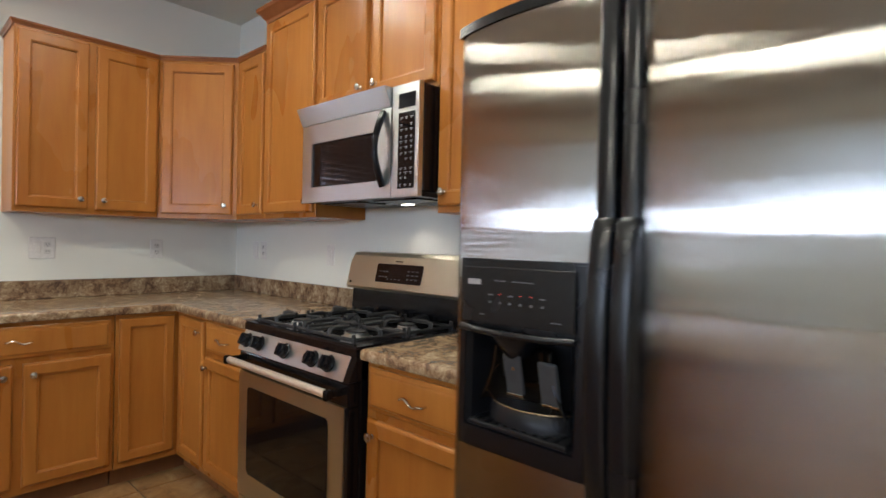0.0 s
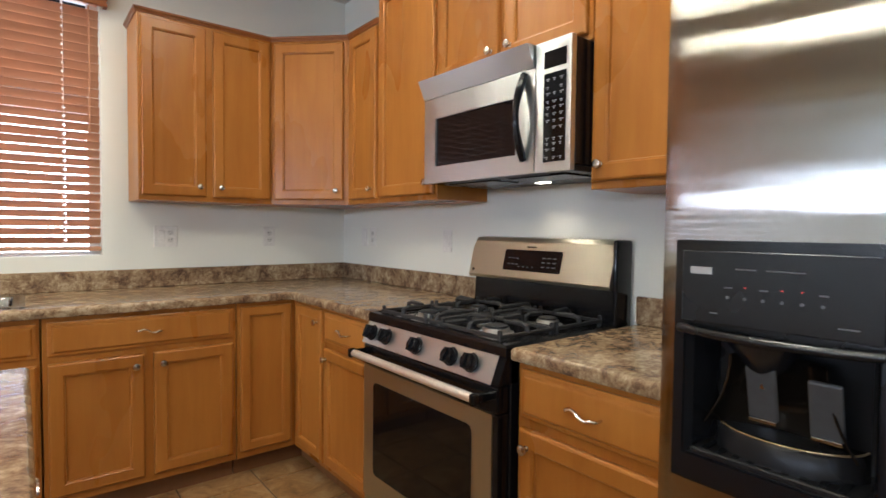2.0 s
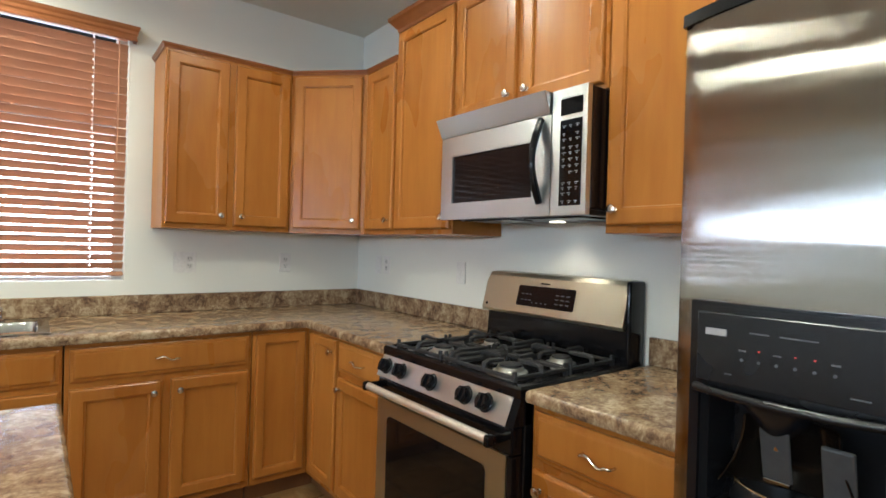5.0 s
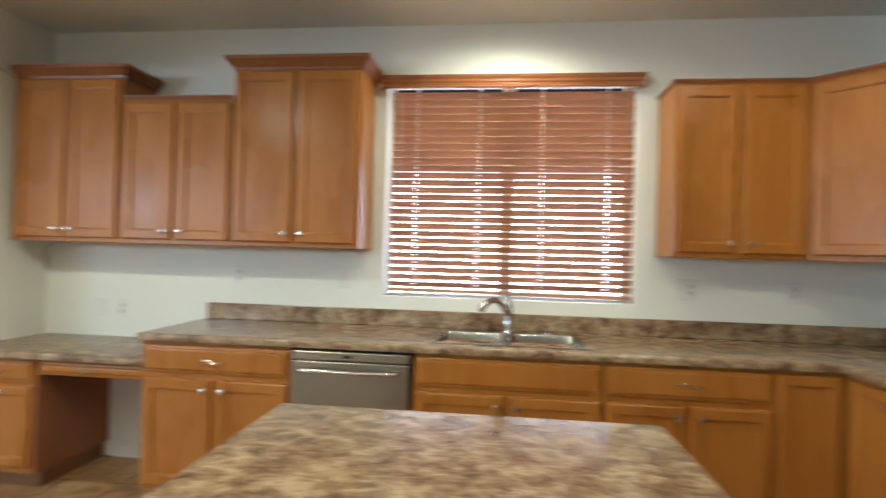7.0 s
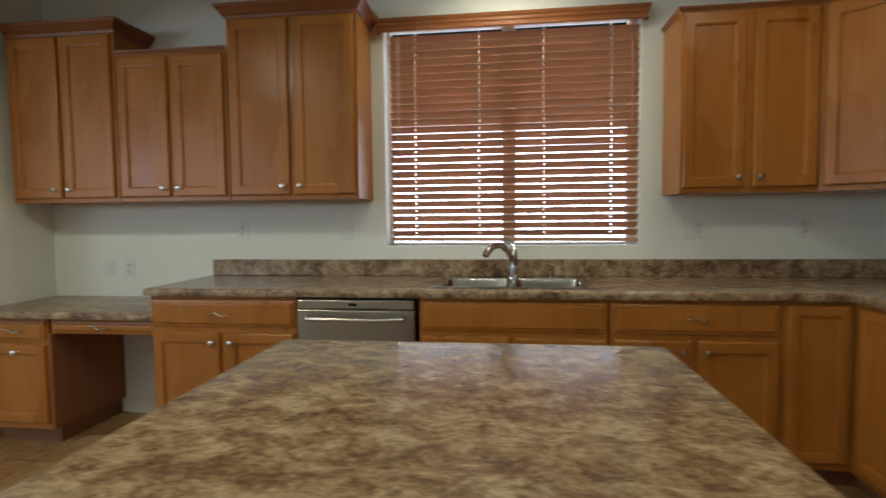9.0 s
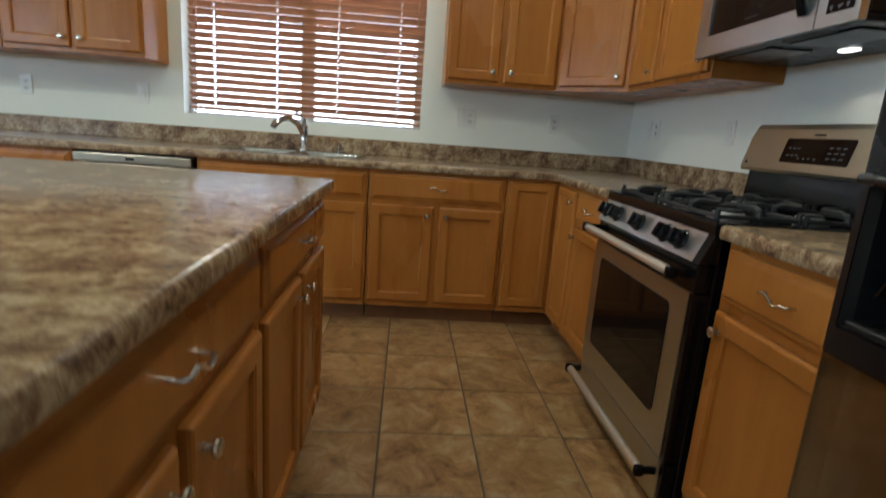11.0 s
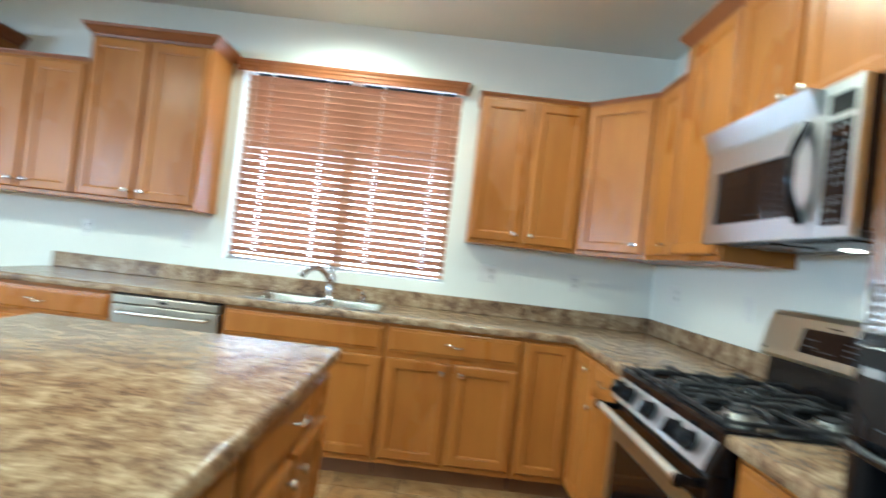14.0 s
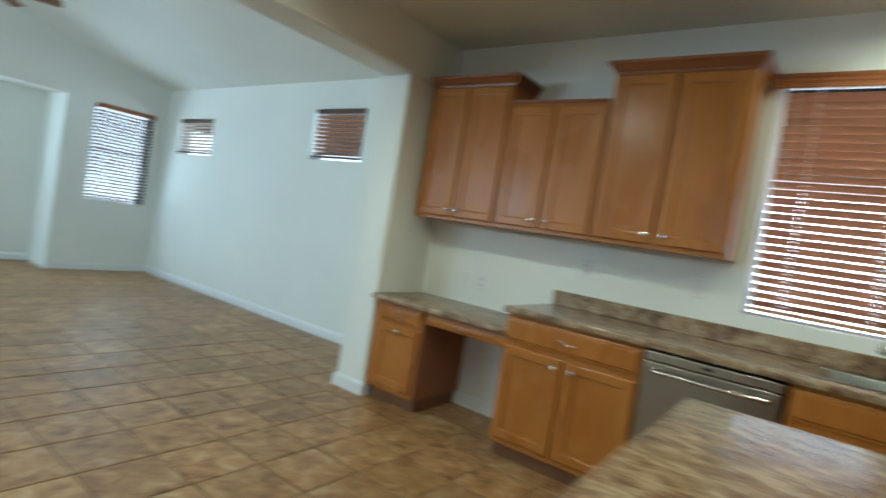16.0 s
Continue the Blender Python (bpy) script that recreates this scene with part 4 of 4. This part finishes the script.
def grate(cx, cy, wx, wy):
    """A cast-iron grate: a frame on four feet with raised fingers towards the burner."""
    bm = bmesh.new()
    t, z0, z1 = 0.006, 0.918, 0.930
    box(bm, cx - wx, cy - wy, z0, cx + wx, cy - wy + 2 * t, z1, 0.002)
    box(bm, cx - wx, cy + wy - 2 * t, z0, cx + wx, cy + wy, z1, 0.002)
    box(bm, cx - wx, cy - wy + 2 * t, z0, cx - wx + 2 * t, cy + wy - 2 * t, z1, 0.002)
    box(bm, cx + wx - 2 * t, cy - wy + 2 * t, z0, cx + wx, cy + wy - 2 * t, z1, 0.002)
    for dx, dy in ((1, 0), (-1, 0), (0, 1), (0, -1)):
        rx, ry = dx * wx, dy * wy
        pts = [(cx + rx * 0.96, cy + ry * 0.96, 0.924), (cx + rx * 0.93, cy + ry * 0.93, 0.944), (cx + rx * 0.80, cy + ry * 0.80, 0.950), (cx + rx * 0.28, cy + ry * 0.28, 0.948)]
        tube(bm, pts, [0.0092, 0.0098, 0.0092, 0.007], 6)
    for sx in (-1, 1):
        for sy in (-1, 1):
            tube(bm, [(cx + sx * wx * 0.94, cy + sy * wy * 0.94, 0.904), (cx + sx * wx * 0.94, cy + sy * wy * 0.94, 0.944)], [0.009, 0.007], 6)
    return bm


for bx, by, r in ((0.195, -0.235, 0.036), (0.195, -0.495, 0.045), (0.565, -0.235, 0.042), (0.565, -0.495, 0.048), (0.38, -0.365, 0.040)):
    wide = 0.09 if bx == 0.38 else 0.125
    b0 = part("burner", lathe(bmesh.new(), [(r + 0.012, 0.9035), (r + 0.012, 0.907), (r, 0.910), (r * 0.92, 0.922), (r * 0.6, 0.924)], 20, Matrix.Translation((bx, by, 0))), ALUM, R, smooth=True)
    part("burner_cap", lathe(bmesh.new(), [(r * 0.80, 0.9242), (r * 0.82, 0.929), (r * 0.7, 0.932), (r * 0.3, 0.933)], 20, Matrix.Translation((bx, by, 0))), IRON, b0, smooth=True)
    if bx != 0.38:
        part("grate", grate(bx, by, 0.145, 0.126), IRON, R, "black cast-iron grate")
    else:
        part("grate", grate(bx, by, 0.034, 0.250), IRON, R, "black cast-iron grate")

# ---- microwave ----
M = thing("microwave", east(-1.466), "stainless over-the-range microwave with black keypad", "microwave")
MW = 0.748
part("body", cube(0.003, -0.382, 1.452, MW - 0.003, -0.006, 1.846, 0.004), BLACK, M)
bm = cells(bmesh.new(), [0.0, 0.075, 0.520, 0.600], [1.432, 1.498, 1.690, 1.772], 0, lambda x, z: not (0.075 < x < 0.520 and 1.498 < z < 1.690))
for v in bm.verts:
    v.co = Vector((v.co.x, -0.408 - 0.006 * (1 - ((v.co.x - 0.3) / 0.3) ** 2), v.co.y))
thicken(bm, (0, 0.022, 0))
door = part("door", bm, STEEL_BRIGHT, M)
part("window", cube(0.074, -0.404, 1.497, 0.521, -0.395, 1.691), GLASS_BLACK, door)
for i in range(5):
    part("window_rack", cube(0.14, -0.4055, 1.520 + i * 0.026, 0.46, -0.4045, 1.5215 + i * 0.026), GREY, door)
part("handle", tube(bmesh.new(), [(0.558 - 0.0 * i, -0.412 - 0.042 * math.sin(math.pi * i / 10), 1.475 + 0.285 * i / 10) for i in range(11)], [0.013, 0.014, 0.014, 0.013, 0.012, 0.012, 0.012, 0.013, 0.014, 0.014, 0.013], 10), BLACK, door, smooth=True)
# flared vent hood over the door
bm = bmesh.new()
sec = [(-0.385, 1.774), (-0.412, 1.774), (-0.445, 1.846), (-0.385, 1.846)]
a = [bm.verts.new((0.0, y, z)) for y, z in sec]
c = [bm.verts.new((0.598, y, z)) for y, z in sec]
for i in range(4):
    bm.faces.new((a[i], a[(i + 1) % 4], c[(i + 1) % 4], c[i]))
bm.faces.new(a)
bm.faces.new(c[::-1])
part("vent_grille", bm, STEEL_BRIGHT, M, "flared stainless vent strip")
bm = cells(bmesh.new(), [0.604, 0.628, 0.738, MW - 0.001], [1.432, 1.455, 1.828, 1.846], 0, lambda x, z: True)
for v in bm.verts:
    v.co = Vector((v.co.x, -0.408, v.co.y))
thicken(bm, (0, 0.022, 0))
keys = part("control_panel", bm, STEEL_BRIGHT, M)
part("display", cube(0.640, -0.4105, 1.758, 0.728, -0.407, 1.812, 0.001), GLASS_BLACK, keys)
part("keypad", cube(0.640, -0.4105, 1.462, 0.728, -0.407, 1.742, 0.001), GLASS_BLACK, keys)
for j, zz in enumerate((1.470, 1.496, 1.514, 1.530, 1.565, 1.586, 1.607, 1.628, 1.646, 1.672, 1.690, 1.716)):
    for i in range(3):
        if (i, j) in ((2, 1), (0, 4), (1, 10)):
            continue
        kx = 0.650 + i * 0.027
        part("key_mark", cube(kx, -0.4115, zz + 0.006, kx + (0.016 if (i + j) % 2 else 0.012), -0.4104, zz + 0.0078), KEY, keys)
        part("key_mark", cube(kx + 0.005, -0.4115, zz, kx + 0.009, -0.4104, zz + 0.0032), KEY, keys)
part("bottom_plate", cube(0.004, -0.402, 1.432, MW - 0.004, -0.01, 1.4505, 0.003), GREY_DARK, M)
for fx in (0.08, 0.42):
    f = part("grease_filter", cube(fx, -0.34, 1.427, fx + 0.26, -0.20, 1.4315, 0.001), GREY, M)
part("lamp_lens", cube(0.372, -0.145, 1.428, 0.428, -0.110, 1.4315, 0.002), LENS, M, "lit cooktop lamp lens")

# ---- refrigerator ----
F = thing("refrigerator", pose(0.026, -2.70, 0, 0, 0, -90), "stainless side-by-side refrigerator with a charcoal ice and water dispenser", "refrigerator")
FW2, DEEP, FZ0, FZ1 = 0.91, -0.776, 0.07, 1.765
part("cabinet", cube(0.006, -0.690, 0.015, FW2 - 0.006, -0.03, 1.755, 0.006, 2), GREY, F)
part("kick_grille", cube(0.01, -0.715, 0.012, FW2 - 0.01, -0.692, 0.062, 0.003), GREY_DARK, F)
for i in range(12):
    part("kick_slot", cube(0.06 + i * 0.067, -0.718, 0.025, 0.06 + i * 0.067 + 0.045, -0.7155, 0.049), GREY, F)


def bowed_door(x0, x1, bow, hole=None):
    """A door skin that bulges outwards across its width, with an optional opening (x0, x1, z0, z1)."""
    n = 18
    xs = sorted({x0 + (x1 - x0) * i / n for i in range(n + 1)} | (set(hole[:2]) if hole else set()))
    zs = sorted({FZ0, FZ1} | (set(hole[2:]) if hole else set()))
    bm = cells(bmesh.new(), xs, zs, 0, lambda x, z: not (hole and hole[0] < x < hole[1] and hole[2] < z < hole[3]))
    c, h = (x0 + x1) / 2, (x1 - x0) / 2
    for v in bm.verts:
        u = (v.co.x - c) / h
        edge = 0.012 * max(0, (abs(u) - 0.93) / 0.07) ** 2
        v.co = Vector((v.co.x, DEEP - bow * (1 - u * u) + edge, v.co.y))
    rim = [e for e in bm.edges if len(e.link_faces) == 1]
    out = bmesh.ops.extrude_edge_only(bm, edges=rim)
    for v in out["geom"]:
        if isinstance(v, bmesh.types.BMVert):
            v.co.y = -0.694
    return bm


HOLE = (0.055, 0.375, 0.800, 1.225)
free = part("freezer_door", bowed_door(0.003, 0.427, 0.032, HOLE), STEEL_DOOR, F, smooth=True)
fresh = part("fresh_door", bowed_door(0.432, FW2 - 0.003, 0.036), STEEL_DOOR, F, smooth=True)
for p, x0, x1, bow in ((free, 0.003, 0.427, 0.032), (fresh, 0.432, FW2 - 0.003, 0.036)):
    bm = bmesh.new()
    n = 14
    ring = []
    for i in range(n + 1):
        u = -1 + 2 * i / n
        x, y = x0 + (x1 - x0) * i / n, DEEP - bow * (1 - u * u) - 0.004
        ring.append([bm.verts.new(q) for q in ((x, y, FZ1 + 0.001), (x, y + 0.002, FZ1 + 0.026), (x, -0.695, FZ1 + 0.030), (x, -0.695, FZ1 + 0.001))])
    for a, c in zip(ring, ring[1:]):
        for i in range(4):
            bm.faces.new((a[i], a[(i + 1) % 4], c[(i + 1) % 4], c[i]))
    bm.faces.new(ring[0])
    bm.faces.new(ring[-1][::-1])
    part("top_cap", bm, GREY, p)
# dispenser
DF = -0.822
bm = cells(bmesh.new(), [0.050, 0.078, 0.352, 0.381], [0.795, 0.850, 1.070, 1.230], 0, lambda x, z: not (0.078 < x < 0.352 and 0.850 < z < 1.070))
for v in bm.verts:
    v.co = Vector((v.co.x, DF + 0.010 * ((v.co.x - 0.215) / 0.165) ** 2, v.co.y))
thicken(bm, (0, 0.03, 0))
bmesh.ops.bevel(bm, geom=[e for e in bm.edges if all(v.co.y < DF + 0.012 for v in e.verts) and len(e.link_faces) == 2 and e.calc_face_angle(0) > 0.8], offset=0.006, segments=2, affect="EDGES")
D = part("dispenser", bm, GREY, free, "charcoal plastic ice and water dispenser", smooth=True)
bm = bmesh.new()
rings = []
for ins, yy in ((0.0, DF + 0.004), (0.008, DF + 0.02), (0.020, DF + 0.10)):
    rings.append([bm.verts.new(q) for q in ((0.078 + ins, yy, 0.850 + ins * 0.6), (0.352 - ins, yy, 0.850 + ins * 0.6), (0.352 - ins, yy, 1.070), (0.078 + ins, yy, 1.070))])
for r0, r1 in zip(rings, rings[1:]):
    for i in range(4):
        bm.faces.new((r0[i], r0[(i + 1) % 4], r1[(i + 1) % 4], r1[i]))
bm.faces.new(rings[-1])
part("dispenser_niche", bm, GREY_DARK, free)
part("control_face", cube(0.072, DF - 0.0035, 1.088, 0.358, DF + 0.002, 1.212, 0.0012), GREY, free)
part("lip", tube(bmesh.new(), [(0.070, DF - 0.006, 1.074), (0.14, DF - 0.016, 1.071), (0.215, DF - 0.020, 1.070), (0.29, DF - 0.016, 1.071), (0.360, DF - 0.006, 1.074)], [0.008] * 5, 10), GREY, free, smooth=True)
part("ice_chute", lathe(bmesh.new(), [(0.020, -0.058), (0.030, -0.048), (0.055, -0.015), (0.060, 0.0)], 18, Matrix.Translation((0.195, DF + 0.040, 1.068))), GREY, free, smooth=True)
part("water_nozzle", lathe(bmesh.new(), [(0.007, -0.075), (0.010, -0.05), (0.010, 0.0)], 12, Matrix.Translation((0.197, DF + 0.030, 1.062))), CHROME, free, smooth=True)
for px, tip in ((0.195, 0.932), (0.285, 0.926)):
    bm = cube(-0.023, -0.006, 0, 0.023, 0.004, 0.095, 0.004, 2)
    pad = part("paddle", bm, PADDLE, free, "grey translucent dispenser paddle", pose(px, DF + 0.044, tip, 14, 0, 0))
    part("paddle_edge", cube(-0.021, -0.010, -0.004, 0.021, 0.004, 0.003, 0.001), CHROME, pad)
bm = bmesh.new()
loops = []
for zz, k in ((0.862, 1.0), (0.897, 0.97), (0.903, 0.92)):
    loops.append([bm.verts.new((0.215 + 0.118 * k * math.cos(a), DF + 0.098 - 0.085 * k * math.sin(a), zz)) for a in [math.pi * i / 16 for i in range(17)]])
for l0, l1 in zip(loops, loops[1:]):
    for i in range(16):
        bm.faces.new((l0[i], l0[i + 1], l1[i + 1], l1[i]))
bm.faces.new(loops[-1])
part("spill_shelf", bm, GREY_DARK, free, smooth=True)
pts = [(0.215 + 0.110 * math.cos(a), DF + 0.096 - 0.079 * math.sin(a), 0.904) for a in [math.pi * i / 16 for i in range(17)]]
part("shelf_rim", tube(bmesh.new(), pts, [0.0018] * 17, 6), RIM, free, smooth=True)
bm = bmesh.new()
loops = []
for k in range(7):
    u = k / 6
    loops.append([bm.verts.new((0.215 + (0.070 + 0.042 * u * u) * math.cos(a), DF + 0.028 + (0.052 + 0.012 * u) * math.sin(a), 1.035 - 0.131 * u)) for a in [math.pi * i / 16 for i in range(17)]])
for l0, l1 in zip(loops, loops[1:]):
    for i in range(16):
        bm.faces.new((l0[i], l0[i + 1], l1[i + 1], l1[i]))
part("ice_guard", bm, GUARD, free, "smoky plastic flared ice guard", smooth=True)
for s in (-1, 1):
    pts = [(0.215 + s * (0.070 + 0.042 * (k / 6) ** 2), DF + 0.028, 1.035 - 0.131 * k / 6) for k in range(7)]
    part("guard_edge", tube(bmesh.new(), pts, [0.0022] * 7, 6), GUARD, free, smooth=True)
part("drip_tray", cube(0.09, DF + 0.002, 0.850, 0.340, DF + 0.095, 0.862, 0.003), GREY_DARK, free)
for i in range(9):
    part("tray_slot", cube(0.108 + i * 0.025, DF + 0.010, 0.8622, 0.108 + i * 0.025 + 0.010, DF + 0.085, 0.8645), GREY, free)
part("badge", cube(0.088, DF - 0.0061, 1.172, 0.124, DF - 0.0031, 1.184), BADGE, free, "plain pale badge plate")
for i in range(6):
    part("button_mark", lathe(bmesh.new(), [(0.0027, 0), (0.0027, 0.0015)], 10, Matrix.Translation((0.150 + i * 0.027, DF - 0.0034, 1.135)) @ Matrix.Rotation(radians(90), 4, "X")), MARK, free)
    if i in (1, 3, 4):
        part("indicator", cube(0.1485 + i * 0.027, DF - 0.0046, 1.153, 0.1515 + i * 0.027, DF - 0.0031, 1.1543), RED, free)
    else:
        part("button_mark", cube(0.145 + i * 0.027, DF - 0.0051, 1.150, 0.157 + i * 0.027, DF - 0.0031, 1.1525), MARK, free)
for x0, x1, zz in ((0.162, 0.192, 1.182), (0.208, 0.262, 1.182), (0.122, 0.134, 1.105), (0.305, 0.330, 1.105)):
    part("text_bar", cube(x0, DF - 0.0048, zz, x1, DF - 0.0031, zz + 0.002), MARK, free)
# handles along the meeting edges
for p, x0, x1, s in ((free, 0.384, 0.425, 1), (fresh, 0.434, 0.472, -1)):
    yb = DEEP - 0.010
    part("handle_strip", cube(x0, yb - 0.018, 0.078, x1, yb + 0.02, 1.762, 0.010, 3), GREY, p, smooth=True)
    bm = bmesh.new()
    ring = []
    zs = [0.745, 0.765, 0.82, 0.90, 1.00, 1.10, 1.20, 1.27, 1.305, 1.318]
    out = [0.020, 0.030, 0.040, 0.048, 0.052, 0.052, 0.047, 0.038, 0.030, 0.020]
    for zz, o in zip(zs, out):
        xa, xb, f, bk = x0 - 0.003, x1 + 0.003, yb - o, yb - 0.016 if o < 0.032 else yb - o + 0.024
        e = 0.009
        ring.append([bm.verts.new(q) for q in ((xa, bk, zz), (xa, f + e, zz), (xa + e * 0.4, f + e * 0.3, zz), (xa + e, f, zz), (xb - e, f, zz), (xb - e * 0.4, f + e * 0.3, zz), (xb, f + e, zz), (xb, bk, zz))])
    for a, c in zip(ring, ring[1:]):
        for i in range(8):
            bm.faces.new((a[i], a[(i + 1) % 8], c[(i + 1) % 8], c[i]))
    bm.faces.new(ring[0][::-1])
    bm.faces.new(ring[-1])
    part("handle_grip", bm, GREY, p, "charcoal door handle grip", smooth=True)


# ---- wall plates ----
def plate(m, w=0.072, sockets=1, switch=False, label="white duplex outlet on the wall"):
    root = thing("wall_outlet" if not switch else "light_switch", m, label, "outlet" if not switch else "switch", "wall plates")
    part("cover", cube(-w / 2, -0.006, -0.058, w / 2, -0.0005, 0.058, 0.003, 2), PLATE, root)
    cx = [0.0] if w < 0.1 else [-0.023, 0.023]
    for i, x in enumerate(cx):
        if switch or (w > 0.1 and i == 0):
            part("rocker", cube(x - 0.016, -0.010, -0.033, x + 0.016, -0.0062, 0.033, 0.002), PLATE, root)
            continue
        for zz in (-0.020, 0.020):
            face = part("socket", rounded_plate(x - 0.016, zz - 0.014, x + 0.016, zz + 0.014, -0.0085, 0.0022, 0.008), SOCKET, root)
            for sx in (-0.006, 0.006):
                part("slot", cube(x + sx - 0.0012, -0.0095, zz - 0.002, x + sx + 0.0012, -0.0086, zz + 0.008), SLOT, face)
            part("slot", cube(x - 0.0022, -0.0095, zz - 0.010, x + 0.0022, -0.0086, zz - 0.006), SLOT, face)


plate(pose(-3.80, 0, 1.194))
plate(pose(-3.115, 0, 1.194), switch=True, label="white rocker switch on the wall")
plate(pose(-1.10, 0, 1.190), 0.118, label="wide white switch and outlet plate beside the window")
plate(pose(-0.52, 0, 1.190))
plate(pose(0, -0.285, 1.192, 0, 0, -90), switch=True, label="white rocker switch near the corner")
plate(pose(0, -0.388, 1.194, 0, 0, -90), label="white outlet near the corner beside a switch")
plate(pose(0, -1.125, 1.185, 0, 0, -90), switch=True, label="white rocker switch beside the range")
plate(pose(-4.735, 0, 0.955), switch=True, label="cream switch plate above the desk counter")
plate(pose(-4.59, 0, 0.955), label="white outlet above the desk counter")


# ---- ceiling things ----
def can_light(x, y):
    root = thing("recessed_light", pose(x, y, CEIL_Z), "lit recessed ceiling light with a white trim ring", "ceiling light", "recessed ceiling lights")
    part("trim_ring", lathe(bmesh.new(), [(0.095, -0.001), (0.093, -0.008), (0.078, -0.024), (0.070, -0.024), (0.070, -0.004)], 28), TRIM, root, smooth=True)
    part("lens", lathe(bmesh.new(), [(0.068, -0.003), (0.066, -0.010), (0.04, -0.013), (0.012, -0.014)], 24), BULB, root, "glowing lamp lens", smooth=True)


# A fitting for every can, the three added unseen ones included.
for x, y, watts in CANS:
    can_light(x, y)

fan = thing("ceiling_fan", pose(-9.075, -2.16, 2.89), "brown-bladed ceiling fan hung from the vaulted ceiling", "ceiling fan")
part("rod", tube(bmesh.new(), [(0, 0, 0.06), (0, 0, 0.38)], [0.014] * 2, 10), GREY, fan)
part("canopy", lathe(bmesh.new(), [(0.025, 0.24), (0.06, 0.28), (0.075, 0.34), (0.075, 0.37)], 20), GREY, fan, smooth=True)
part("motor", lathe(bmesh.new(), [(0.05, -0.10), (0.11, -0.06), (0.12, 0.0), (0.10, 0.05), (0.04, 0.08)], 24), GREY, fan, smooth=True)
for i in range(5):
    part("blade", cube(0.17, -0.060, 0.0, 0.61, 0.060, 0.009, 0.004), KICK, fan, m=pose(0, 0, -0.01, 0, 0, 72 * i + 67.4) @ pose(0, 0, 0, -17, 0, 0))
    part("blade_arm", cube(0.09, -0.016, 0.0, 0.20, 0.016, 0.007, 0.002), GREY, fan, m=pose(0, 0, -0.018, 0, 0, 72 * i + 67.4) @ pose(0, 0, 0, 10, 0, 0))

# ---- floor ----
floor = structure("floor", cube(-11.3, BACK_Y, -0.10, 0.0, LIV_Y, -0.004), GROUT, "square tan ceramic tile floor with dark grout joints", "floor")
TP, TX, TY = 0.346, -1.168, -1.403
half = TP / 2 - 0.0033


def tile_bm(bm, x, y, h, tilt=(0, 0)):
    b2, zb, zt = 0.006, -0.006, 0.0
    lo = [bm.verts.new((x + sx * h, y + sy * h, zb)) for sx, sy in ((-1, -1), (1, -1), (1, 1), (-1, 1))]
    mid = [bm.verts.new((x + sx * h, y + sy * h, zt - 0.002)) for sx, sy in ((-1, -1), (1, -1), (1, 1), (-1, 1))]
    top = [bm.verts.new((x + sx * (h - b2), y + sy * (h - b2), zt)) for sx, sy in ((-1, -1), (1, -1), (1, 1), (-1, 1))]
    for p, q in ((lo, mid), (mid, top)):
        for i in range(4):
            bm.faces.new((p[i], p[(i + 1) % 4], q[(i + 1) % 4], q[i]))
    bm.faces.new(top)
    return bm


TILE_ME = [mesh_of("tile", tile_bm(bmesh.new(), 0, 0, half - 0.0006 * k), TILE) for k in range(3)]
far = []
for i in range(-33, 5):
    for j in range(-17, 6):
        x, y = TX + (i + 0.5) * TP, TY + (j + 0.5) * TP
        if x > -0.05 or y > LIV_Y or (y > -0.05 and x > -5.2) or x < -11.25 or y < BACK_Y:
            continue
        if (-1.95 < x < -0.5 and -3.6 < y < -0.4) or (-6.9 < x < -2.7 and -2.9 < y < 0.0):
            t0 = new("tile", TILE_ME[(i * 7 + j * 3) % 3])
            t0.parent = floor
            t0.matrix_basis = pose(x, y, random.uniform(-0.0008, 0.0008), random.uniform(-0.12, 0.12), random.uniform(-0.12, 0.12), 90 * random.randrange(4))
        else:
            far.append((x, y))
bm = bmesh.new()
for x, y in far:
    tile_bm(bm, x, y, half + 0.0015)
rest = tagged(part("tiles", bm, TILE_FAR, floor), "", "", "", "stuff")
